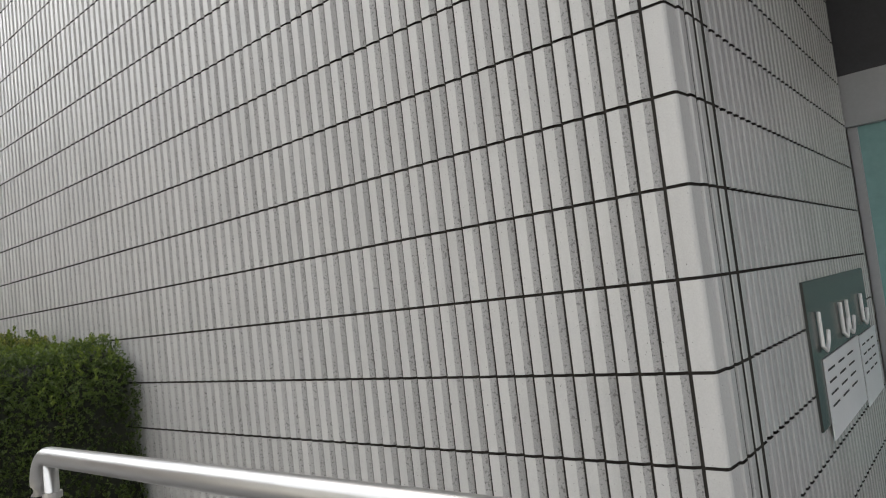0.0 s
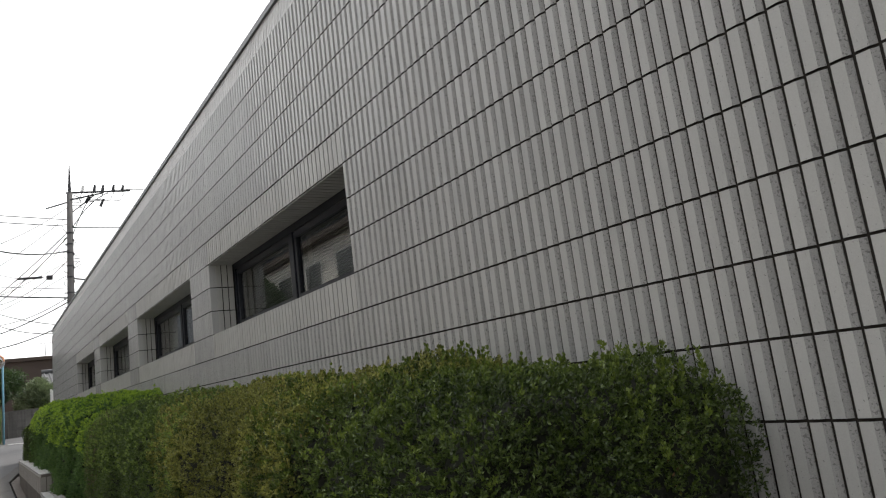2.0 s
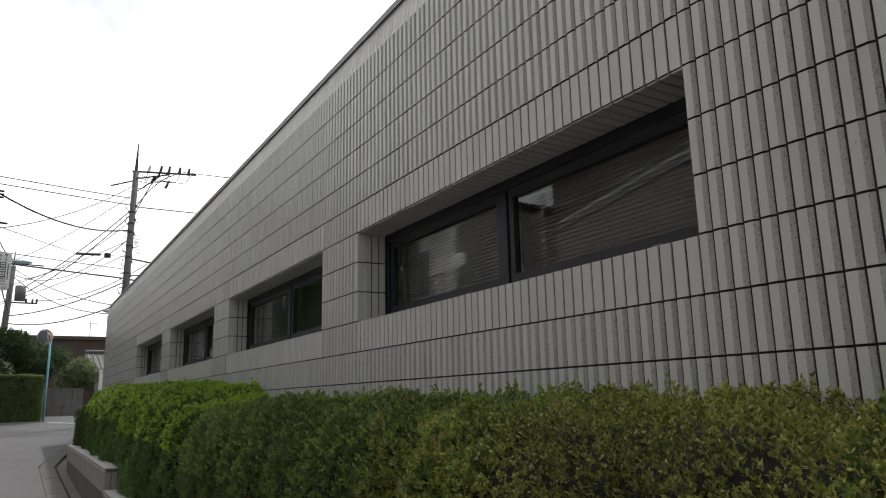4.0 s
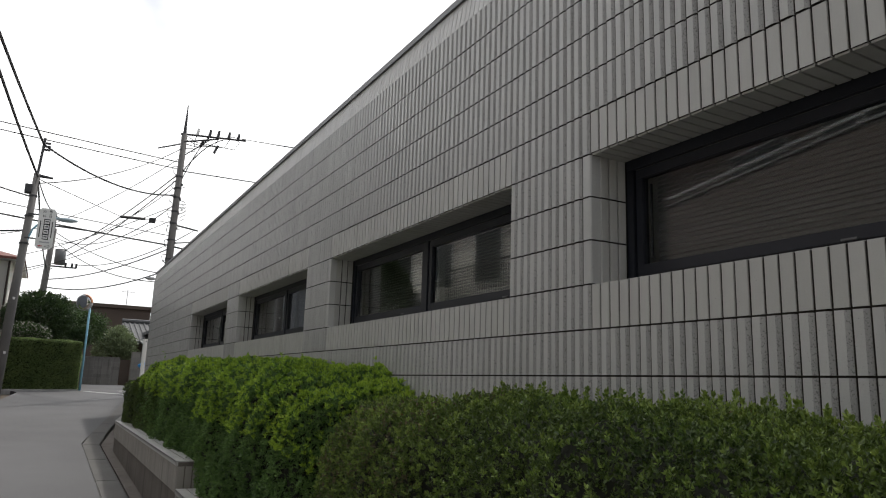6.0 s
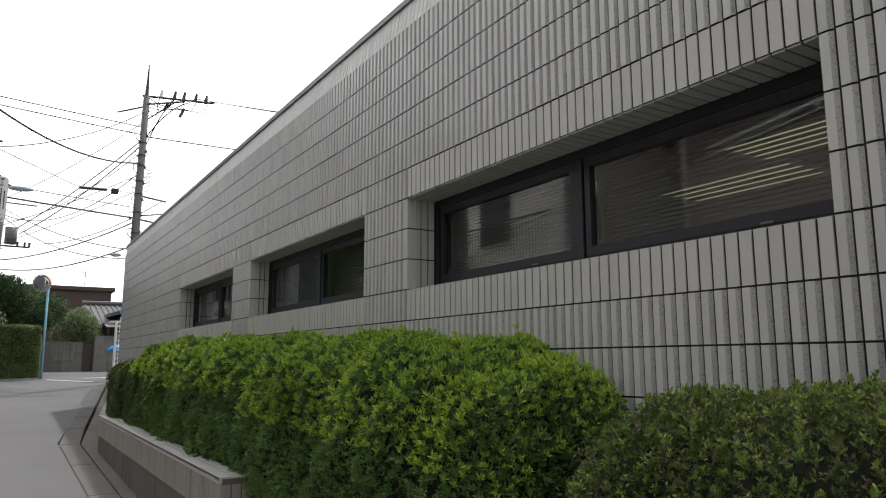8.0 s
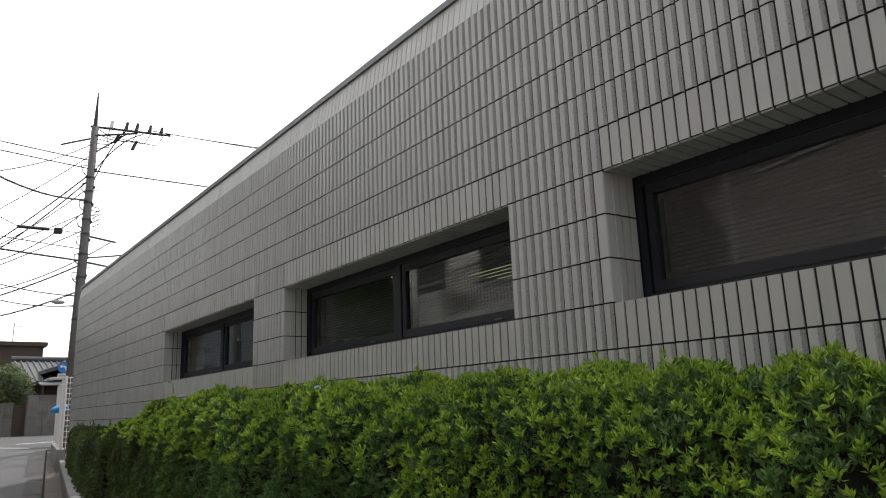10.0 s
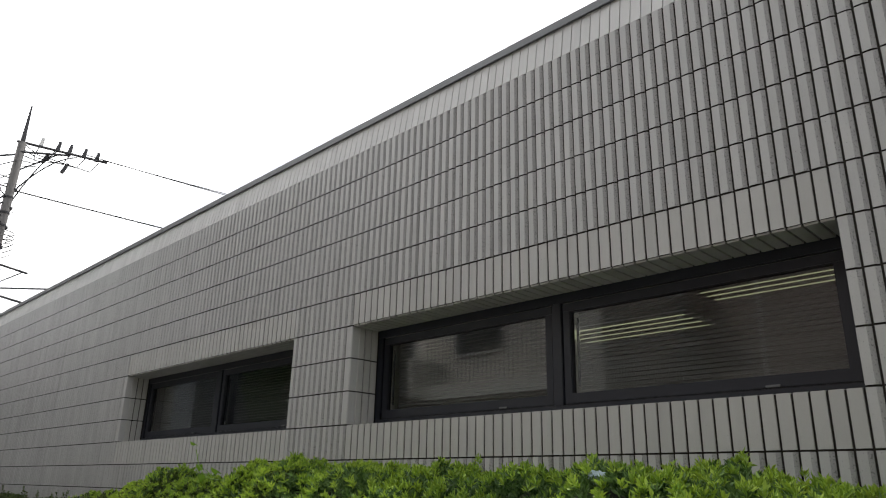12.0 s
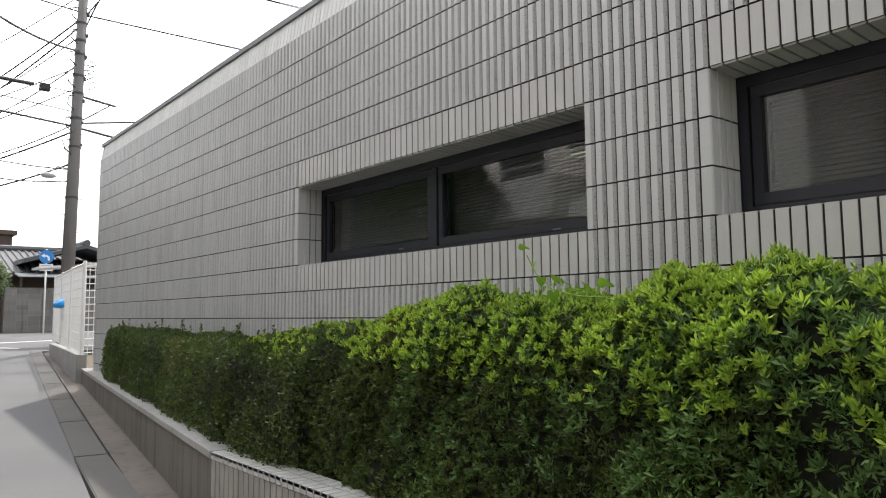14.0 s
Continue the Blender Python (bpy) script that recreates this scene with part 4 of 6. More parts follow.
A = on_a
B1, B2 = Vector((-29.3, -3.30, 8.5)), Vector((-29.3, -3.33, 7.5))
for a, b, sag, r in (
    (B1, A(9.35), 0.45, 0.022), (B1, (8, -7.0, 11.0), 0.9, 0.024), (B2, (8, -6.0, 10.2), 0.9, 0.022), (B2, (-48, -2.9, 6.9), 0.5, 0.02), (B2, (-47.9, -2.8, 7.3), 0.9, 0.014),
    (A(10.75), (-34, -20, 11.8), 0.15, 0.016), (A(10.45), (-34, -20, 11.5), 0.15, 0.016), (A(10.3), (-47.8, -2.4, 8.2), 0.2, 0.018), (A(10.1), (-47.8, -2.2, 8.0), 0.3, 0.018),
    (A(9.0), (-48, -2.8, 8.9), 0.9, 0.014), (A(7.2), (-34, -20, 9.1), 0.25, 0.024), (A(7.1), (-48, -3.0, 6.7), 0.3, 0.02), (A(6.2), (-48, -3.0, 6.3), 0.4, 0.02),
    (A(6.0), (-48, -3.0, 9.3), 0.35, 0.014), (A(5.7), (-48, -3.0, 8.9), 0.6, 0.014), (A(10.4), (-34, 22, 10.2), 0.1, 0.018), (A(7.3), (-34, 12, 9.3), 0.15, 0.02),
    (A(11.4), (-29.3, -3.4, 7.3), 0.35, 0.012), (A(9.8), (-48, -2.7, 8.6), 0.5, 0.012), (A(8.9), (-60, -9, 8.4), 0.6, 0.012), (A(8.3), (-60, -9, 7.2), 0.6, 0.012),
    (A(11.0), (-48, -3.2, 9.55), 0.25, 0.012), (A(7.6), (-34, -20, 9.9), 0.35, 0.012), ((-36.6, 2.5, 12.1), A(9.7), -0.25, 0.016), ((-36.6, 3.1, 12.1), A(10.2), -0.3, 0.016),
    (B2, (-29.2, -2.6, 6.35), 0.25, 0.012), ((-48, -1.8, 7.6), (-36.4, 2.2, 7.9), 0.5, 0.014),
    ((-36.6, 3.9, 12.3), (-34, 22, 12.7), 0.2, 0.012), ((-36.6, 3.3, 12.3), (-34, 22, 12.4), 0.2, 0.012),
    ((-29.3, -3.45, 6.9), (-26, -11, 8.8), 0.3, 0.016), ((-29.3, -3.45, 5.9), (-40, -16, 7.0), 0.3, 0.02), ((-48, -3.1, 9.5), (-60, -14, 9.2), 0.3, 0.014), ((-48, -3.1, 7.5), (-60, -14, 6.2), 0.3, 0.016),
):
    cable(a, b, sag, r)
spacer = thing("cable_box", (-36.0, 0.0, 8.0), "black cable closure hung on a messenger wire", "cable box")
isp = Matrix.Translation(spacer.location).inverted()
own(part("tube", tube((-35.7, -0.62, 7.97), (-36.2, 0.28, 8.1), 0.055, sides=10), RUBBER, spacer), isp)
own(part("end_box", box(-36.45, -36.25, 0.46, 0.7, 8.02, 8.2, 0.01), RUBBER, spacer), isp)
own(part("hanger", tube((-36.2, 0.28, 8.1), (-36.5, 1.35, 8.15), 0.012, sides=5), RUBBER, spacer), isp)
own(part("hanger", tube((-35.7, -0.62, 7.97), (-29.4, -3.4, 7.5), 0.012, sides=5), RUBBER, spacer), isp)

# ---- traffic mirror, blue sign ----
mir = thing("traffic_mirror", (-40.0, -1.12, gz(-40)), "round convex traffic mirror on a light blue post", "traffic mirror")
im = Matrix.Translation(mir.location).inverted()
own(part("post", tube((-40.0, -1.12, gz(-40) - 0.2), (-40.0, -1.12, 5.05), 0.045, sides=12), BLUE_POST, mir, smooth=True), im)
face = Matrix.Translation((-39.9, -1.36, 4.93)) @ Vector((1, -0.45, -0.12)).to_track_quat("Z", "Y").to_matrix().to_4x4()
fm = bmesh.new()
bmesh.ops.create_uvsphere(fm, u_segments=24, v_segments=12, radius=1.0, matrix=face @ Matrix.Diagonal((0.32, 0.32, 0.07, 1)))
own(part("mirror_face", fm, MIRROR, mir, smooth=True), im)
bk = bmesh.new()
bmesh.ops.create_cone(bk, cap_ends=True, segments=24, radius1=0.345, radius2=0.345, depth=0.05, matrix=face @ Matrix.Translation((0, 0, -0.03)))
own(part("back", bk, GREY_PAINT, mir, "grey backing plate"), im)
hd = bmesh.new()
for k in range(12):
    a0, a1 = math.pi * (0.0 + k * 0.04), math.pi * (0.0 + (k + 1) * 0.04)
    q = [face @ Vector((0.35 * math.cos(a), 0.35 * math.sin(a), d)) for a, d in ((a0, -0.03), (a1, -0.03), (a1, 0.13), (a0, 0.13))]
    hd.faces.new([hd.verts.new(v) for v in q])
own(part("hood", hd, ORANGE, mir), im)
own(part("clamp", tube((-40.0, -1.12, 4.93), (-39.93, -1.3, 4.93), 0.03, sides=8), GREY_PAINT, mir), im)

SX, SY = -45.2, 2.46
bs = thing("traffic_sign", (SX, SY, gz(SX)), "round blue sign with a white arrow on a post", "traffic sign")
ibs = Matrix.Translation(bs.location).inverted()
own(part("post", tube((SX - 0.05, SY, gz(SX) - 0.2), (SX - 0.05, SY, 4.55), 0.032, sides=10), WHITE, bs, smooth=True), ibs)
dk = bmesh.new()
bmesh.ops.create_cone(dk, cap_ends=True, segments=28, radius1=0.25, radius2=0.25, depth=0.012, matrix=Matrix.Translation((SX, SY, 4.27)) @ Matrix.Rotation(math.pi / 2, 4, "Y"))
own(part("disc", dk, SIGN_BLUE, bs), ibs)
ar = bmesh.new()
ar.faces.new([ar.verts.new((SX + 0.008, SY + y, 4.27 + z)) for y, z in ((-0.18, 0.03), (-0.07, 0.12), (-0.07, 0.065), (0.02, 0.06), (0.10, 0.0), (0.12, -0.14), (0.045, -0.14), (0.035, -0.04), (0.0, -0.005), (-0.07, 0.0), (-0.07, -0.05))])
own(part("arrow", ar, WHITE, bs), ibs)
pl = own(part("plate", box(SX - 0.01, SX + 0.002, SY - 0.23, SY + 0.23, 3.74, 4.0, 0.003), WHITE, bs, "white supplementary plate"), ibs)
own(part("print_bar", box(SX + 0.003, SX + 0.005, SY - 0.18, SY + 0.18, 3.88, 3.95), GREY_PAINT, pl), ibs)
own(part("print_bar", box(SX + 0.003, SX + 0.005, SY - 0.16, SY + 0.16, 3.79, 3.82), BLACK, pl), ibs)

# ---- white mesh fence past the building ----
F0, F1 = Vector((-28.85, -0.02, 1.36)), Vector((-35.2, 0.80, 1.42))
fence = thing("mesh_fence", F0, "white wire mesh fence on a low tiled wall", "fence")
ifn = Matrix.Translation(F0).inverted()
base = thing("fence_base", (F0.x, F0.y, gz(F0.x)), "low concrete wall under the mesh fence", "low wall", kind="structure")
nn = Vector((F1.y - F0.y, F0.x - F1.x)).normalized() * 0.08
own(part("base", prism([(F0.x - nn.x, F0.y - nn.y), (F1.x - nn.x, F1.y - nn.y), (F1.x + nn.x, F1.y + nn.y), (F0.x + nn.x, F0.y + nn.y)], lambda x, y: gz(x) - 0.3, 1.37), CONCRETE, base), Matrix.Translation(base.location).inverted())
for t in np.linspace(0, 1, 4):
    c = F0.lerp(F1, float(t))
    own(part("post", tube(c, c + Vector((0, 0, 1.62)), 0.032, sides=10), WHITE, fence), ifn)
for t0, t1, name in ((0, 1, "panel"),):
    bm = bmesh.new()
    for z in (0.04, 0.2, 0.36, 0.52, 0.68, 0.84, 1.0, 1.16, 1.32, 1.48, 1.58):
        tube(F0 + Vector((0, 0, z)), F1 + Vector((0, 0, z)), 0.006 if z < 1.5 else 0.018, sides=4, bm=bm)
    for t in np.linspace(0, 1, 128):
        c = F0.lerp(F1, float(t))
        tube(c + Vector((0, 0, 0.02)), c + Vector((0, 0, 1.6)), 0.0045, sides=3, bm=bm)
    own(part("mesh_panel", bm, WHITE, fence), ifn)
bm = bmesh.new()
R1 = Vector((-28.75, 0.9, 1.36))
for z in np.linspace(0.04, 1.58, 14):
    tube(F0 + Vector((0, 0, float(z))), R1 + Vector((0, 0, float(z))), 0.008, sides=4, bm=bm)
for t in np.linspace(0, 1, 12):
    c = F0.lerp(R1, float(t))
    tube(c, c + Vector((0, 0, 1.6)), 0.006, sides=4, bm=bm)
own(part("mesh_panel", bm, WHITE, fence), ifn)
rollc = F0.lerp(F1, 0.62) + Vector((0.05, 0.0, 0.92))
bm = bmesh.new()
bmesh.ops.create_icosphere(bm, subdivisions=3, radius=1.0)
for v in bm.verts:
    k = 1 + 0.18 * noise.noise(v.co * 3.1)
    v.co = rollc + Vector((v.co.x * 0.25 * k, v.co.y * 0.21 * k, v.co.z * 0.10 * k + v.co.y * 0.05))
tagged(part("rolled_sheet", bm, TARP_BLUE, smooth=True), "rolled bright blue plastic sheet tied to the fence", "plastic sheet")
vend = thing("red_box", (-30.2, 1.7, gz(-30)), "red box standing behind the mesh fence", "box")
own(part("body", box(-30.5, -30.0, 1.3, 2.0, gz(-30) - 0.2, 2.3, 0.02), RED_PRINT, vend), Matrix.Translation(vend.location).inverted())
dm = bmesh.new()
bmesh.ops.create_uvsphere(dm, u_segments=18, v_segments=10, radius=0.45, matrix=Matrix.Translation((-31.0, 1.75, 3.05)) @ Matrix.Diagonal((1, 1, 1.2, 1)))
tagged(part("water_tank", tube((-31, 1.75, gz(-31) - 0.2), (-31, 1.75, 3.05), 0.45, sides=18, bm=dm), CREAM, smooth=True), "cream ribbed domed tank behind the fence", "tank")

# ---- block wall on the other side, gate, near wall ----
def block_run(name, a, b, top, label, material=BLOCK):
    th = thing(name, (*a, gz(a[0])), label, "block wall", kind="structure")
    inv = Matrix.Translation(th.location).inverted()
    d = Vector((b[0] - a[0], b[1] - a[1]))
    n = int(round(d.length / 0.4))
    d.normalize()
    ang = math.atan2(d.y, d.x)
    m0 = gz((a[0] + b[0]) / 2) - 0.2
    rows = int((top - m0) / 0.2)
    own(part("core", prism([(a[0] - d.y * 0.05, a[1] + d.x * 0.05), (b[0] - d.y * 0.05, b[1] + d.x * 0.05), (b[0] + d.y * 0.05, b[1] - d.x * 0.05), (a[0] + d.y * 0.05, a[1] - d.x * 0.05)], m0 - 0.1, top - 0.05), CONCRETE, th), inv)
    blk = bpy.data.meshes.new("block")
    bb = box(-0.1965, 0.1965, -0.056, 0.056, -0.0975, 0.0975, 0.004)
    bb.to_mesh(blk)
    bb.free()
    blk.materials.append(material)
    for k in range(n):
        for j in range(rows):
            ob = new("block", blk)
            ob.parent = th
            ob.matrix_parent_inverse = inv
            ob.matrix_basis = Matrix.Translation((a[0] + d.x * (k + 0.5) * 0.4, a[1] + d.y * (k + 0.5) * 0.4, top - 0.16 - j * 0.2)) @ Matrix.Rotation(ang, 4, "Z")
    own(part("capping", prism([(a[0] - d.y * 0.07, a[1] + d.x * 0.07), (b[0] - d.y * 0.07, b[1] + d.x * 0.07), (b[0] + d.y * 0.07, b[1] - d.x * 0.07), (a[0] + d.y * 0.07, a[1] - d.x * 0.07)], top - 0.06, top), material, th), inv)
    return th


block_run("block_wall_lane", (-30.1, -3.95), (-26.1, -4.72), 2.90, "grey concrete block garden wall with dark stains")
block_run("block_wall_gate", (-26.1, -4.80), (-26.45, -5.75), 2.90, "grey concrete block gate pier with a letter box")
block_run("block_wall_near", (-24.6, -5.75), (-24.6, -9.0), 2.80, "dark grey garden wall beside the gate")
tagged(part("doorstep", box(-26.3, -24.6, -5.9, -4.9, gz(-25) - 0.2, gz(-25) + 0.1, 0.01), CONCRETE), "low concrete doorstep before the gate", "step", kind="structure")
gate = thing("garden_gate", (-26.2, -6.0, gz(-26)), "dark metal garden gate between block walls", "gate")
ig = Matrix.Translation(gate.location).inverted()
own(part("frame", box(-26.25, -26.2, -6.55, -5.8, gz(-26) + 0.05, gz(-26) + 1.55, 0.01), IRON, gate), ig)
lb = thing("letter_box", (-26.0, -5.2, 2.2), "pale metal letter box on the gate pier", "letter box")
il = Matrix.Translation(lb.location).inverted()
own(part("body", box(-26.2, -25.98, -5.35, -4.98, 2.18, 2.42, 0.01), GREY_PAINT, lb), il)
own(part("slot", box(-25.979, -25.97, -5.3, -5.03, 2.3, 2.33), BLACK, lb), il)
ip = thing("intercom", (-26.1, -5.55, 2.2), "small pale intercom plate on the gate pier", "intercom")
own(part("plate", box(-26.3, -26.15, -5.62, -5.5, 2.1, 2.45, 0.005), WHITE, ip), Matrix.Translation(ip.location).inverted())


# ---- trees and tall hedge ----
def crown(name, centre, radii, count, long, wide, material, parent, inv, rng, lumps=14, label="", clipped=False):
    """Leaves on and in a heap of lumps, with gaps."""
    c = np.array(centre)
    d = unit(rng.normal(size=(lumps, 3)))
    lump = c + d * np.array(radii) * rng.uniform(0.35, 0.75, (lumps, 1))
    pick = rng.integers(0, lumps, count)
    w = unit(rng.normal(size=(count, 3)))
    p = lump[pick] + w * np.array(radii) * (0.45 * rng.uniform(0.55, 1.05, (count, 1)))
    if clipped:
        p = w * (rng.uniform(0.3, 1.0, (count, 1)) ** 0.4)
        p = c + p * np.array(radii) * (1 + 0.10 * wobble(w * 2.0, 2.2)[:, None] + 0.05 * wobble(w * 2.0, 6.0)[:, None])
    way = unit(w + rng.normal(size=w.shape) * 0.7 + np.array([[0, 0, 0.2]]))
    return own(leaf_cloud(name, p, way, long, wide, material, parent, rng, label), inv)


def tree(name, x, y, trunk_top, centre, radii, count, long, material, label, category="tree", lumps=14, wide=0.3, flowers=0, clipped=False):
    th = thing(name, (x, y, gz(x) - LOW), label, category)
    inv = Matrix.Translation(th.location).inverted()
    r = 0.05 + 0.03 * radii[2]
    own(part("trunk", tube((x, y, gz(x) - LOW - 0.1), (centre[0], centre[1], trunk_top), r, r * 0.6, 9), BARK, th, smooth=True), inv)
    rg = np.random.default_rng(int(abs(x * 100 + y * 10)))
    for k in range(6):
        a = math.tau * k / 6 + 0.4
        tip = Vector((centre[0] + radii[0] * 0.6 * math.cos(a), centre[1] + radii[1] * 0.6 * math.sin(a), centre[2] + radii[2] * (0.1 + 0.12 * (k % 3))))
        own(part("limb", tube((centre[0], centre[1], trunk_top - 0.15), tip, r * 0.5, r * 0.15, 6), BARK, th), inv)
    crown("crown", centre, radii, count, long, wide, material, th, inv, rg, lumps, clipped=clipped)
    if flowers:
        crown("flowers", centre, [v * 1.04 for v in radii], flowers, long * 0.8, 0.4, PETAL, th, inv, rg, lumps * 2, "pale flowers", clipped)
    return th


tree("garden_tree", -43.5, -3.0, 3.6, (-43.5, -3.0, 4.3), (1.5, 1.5, 1.3), 22000, 0.10, LEAF_DEEP, "round dense dark green garden tree behind the hedge", lumps=46, clipped=True)
tree("flowering_shrub", -41.6, -3.35, 3.0, (-41.6, -3.35, 3.5), (0.75, 0.9, 0.55), 7000, 0.07, LEAF_TREE, "rounded shrub with pale blossom behind the hedge", "shrub", flowers=1600, clipped=True)
tree("garden_tree", -46.0, -1.6, 3.6, (-46.0, -1.4, 4.25), (1.6, 1.6, 1.05), 14000, 0.10, LEAF_TREE, "mid-green leafy garden tree", lumps=34)
tree("topiary_shrub", -41.5, -1.25, 2.9, (-41.5, -1.3, 3.55), (0.46, 0.5, 0.52), 7000, 0.06, LEAF_DEEP, "small clipped round shrub by the mirror", "shrub", lumps=30, clipped=True)
tree("garden_tree", -47.9, 0.6, 3.0, (-47.8, 0.5, 3.45), (0.9, 1.25, 1.0), 9000, 0.11, LEAF_PALE, "loose leafy grey-green tree over the block wall", lumps=16)
pine = thing("pruned_pine", (-38.5, -5.4, gz(-38) - LOW), "cloud-pruned garden pine above the block wall", "tree")
ipn = Matrix.Translation(pine.location).inverted()
own(part("trunk", sweep([(-38.5, -5.4, gz(-38) - LOW), (-38.5, -5.3, 2.4), (-38.4, -5.5, 3.3), (-38.5, -5.3, 4.3)], 0.07, 8), BARK, pine), ipn)
rg = np.random.default_rng(3)
for dy, z, r in ((0.0, 4.45, 0.5), (0.6, 3.9, 0.45), (-0.7, 3.8, 0.5), (0.15, 3.45, 0.5), (0.75, 3.3, 0.4), (-0.5, 3.2, 0.45)):
    own(part("limb", tube((-38.45, -5.4, z - 0.25), (-38.5, -5.35 + dy, z - 0.1), 0.035, 0.02, 6), BARK, pine), ipn)
    crown("foliage_pad", (-38.5, -5.35 + dy, z), (r, r, 0.22), 900, 0.07, 0.12, LEAF_DEEP, pine, ipn, rg, 9)
conifer = thing("conifer", (-27.6, -6.1, gz(-27) - LOW), "dense feathery green conifer behind the garden wall", "tree")
icf = Matrix.Translation(conifer.location).inverted()
own(part("trunk", tube((-27.6, -6.1, gz(-27) - LOW), (-27.6, -6.1, 5.6), 0.12, 0.03, 9), BARK, conifer), icf)
n = 14000
h = rg.uniform(0, 1, n) ** 0.8
ang = rg.uniform(0, math.tau, n)
rad = (1.25 * np.sin(np.pi * (0.12 + 0.86 * h)) ** 0.8) * rg.uniform(0.75, 1.03, n) * (1 + 0.12 * np.sin(5 * ang + 9 * h))
p = np.stack([-27.6 + rad * np.cos(ang), -6.15 + rad * np.sin(ang), 2.6 + 3.6 * h], 1)
own(leaf_cloud("foliage", p, unit(np.stack([np.cos(ang) * 0.5, np.sin(ang) * 0.5, np.ones(n)], 1) + rg.normal(size=(n, 3)) * 0.3), 0.2, 0.1, LEAF_TREE, conifer, rg), icf)


def tall_hedge(name, a, b, z1, thick, rg, label):
    """A tall clipped hedge: front along the plan line a-b, set back from it."""
    th = thing(name, (*a, gz(a[0])), label, "hedge")
    inv = Matrix.Translation(th.location).inverted()
    d = Vector((b[0] - a[0], b[1] - a[1], 0))
    L = d.length
    d.normalize()
    back = Vector((d.y, -d.x, 0))
    if back.x > 0:
        back = -back
    # added core, coloured near black as the shade between the leaves
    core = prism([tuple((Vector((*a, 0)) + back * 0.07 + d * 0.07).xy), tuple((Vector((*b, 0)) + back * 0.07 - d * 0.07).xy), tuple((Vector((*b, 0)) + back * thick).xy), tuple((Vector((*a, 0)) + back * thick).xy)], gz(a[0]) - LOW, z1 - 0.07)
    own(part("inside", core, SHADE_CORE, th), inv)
    n = int(L * (z1 - 1.1) * 2600)
    u, z = rg.uniform(0, L, n), rg.uniform(gz(a[0]) + 0.05, z1, n)
    A0 = np.array((*a, 0.0))
    p = A0 + np.array(d)[None] * u[:, None] + np.stack([np.zeros(n), np.zeros(n), z], 1)
    out = -np.array(back)[None].repeat(n, 0)
    m = int(L * thick * 2000)
    pt = A0 + np.array(d)[None] * rg.uniform(0, L, m)[:, None] + np.array(back)[None] * rg.uniform(0, thick, m)[:, None] + np.array([[0, 0, z1]])
    k = int(thick * (z1 - 1.1) * 2600)
    pe = np.array((*b, 0.0)) + np.array(back)[None] * rg.uniform(0, thick, k)[:, None] + np.stack([np.zeros(k), np.zeros(k), rg.uniform(gz(a[0]), z1, k)], 1)
    pp = np.concatenate([p, pt, pe])
    nn = np.concatenate([out, np.tile([[0, 0, 1.0]], (m, 1)), np.tile(np.array(d)[None], (k, 1))])
    pp = pp + nn * (0.06 * wobble(pp, 1.9) + 0.03 * wobble(pp, 6.0))[:, None]
    own(leaf_cloud("leafage", pp, unit(nn + np.array([[0, 0, 0.5]]) + rg.normal(size=pp.shape) * 0.5), 0.06, 0.3, LEAF_DARK, th, rg), inv)
    return th


tall_hedge("hedge", (-37.4, -7.5), (-39.6, -1.25), 3.22, 1.2, rg, "tall clipped dark green hedge at the street corner")
tagged(part("kerb", prism([(-37.35, -6.0), (-39.45, -1.2), (-39.6, -1.25), (-37.5, -6.05)], lambda x, y: gz(x) - 0.2, lambda x, y: gz(x) + 0.06), CONCRETE), "low concrete kerb under the tall hedge", "kerb", kind="structure")

# ---- houses ----
def opening(th, inv, x, y0, y1, z0, z1, frame_mat, glass=True, name="window", facing=1):
    """A window on a wall that faces along x."""
    f = box(x, x + 0.06 * facing, y0, y1, z0, z0 + 0.06)
    box(x, x + 0.06 * facing, y0, y1, z1 - 0.06, z1, bm=f)
    for y in (y0, (y0 + y1) / 2 - 0.025, y1 - 0.05):
        box(x, x + 0.055 * facing, y, y + 0.05, z0 + 0.05, z1 - 0.05, bm=f)
    w = own(part(name, f, frame_mat, th), inv)
    own(part("pane", box(x - 0.01 * facing, x + 0.012 * facing, y0 + 0.03, y1 - 0.03, z0 + 0.03, z1 - 0.03), DARK_PANEL, w), inv)
    return w


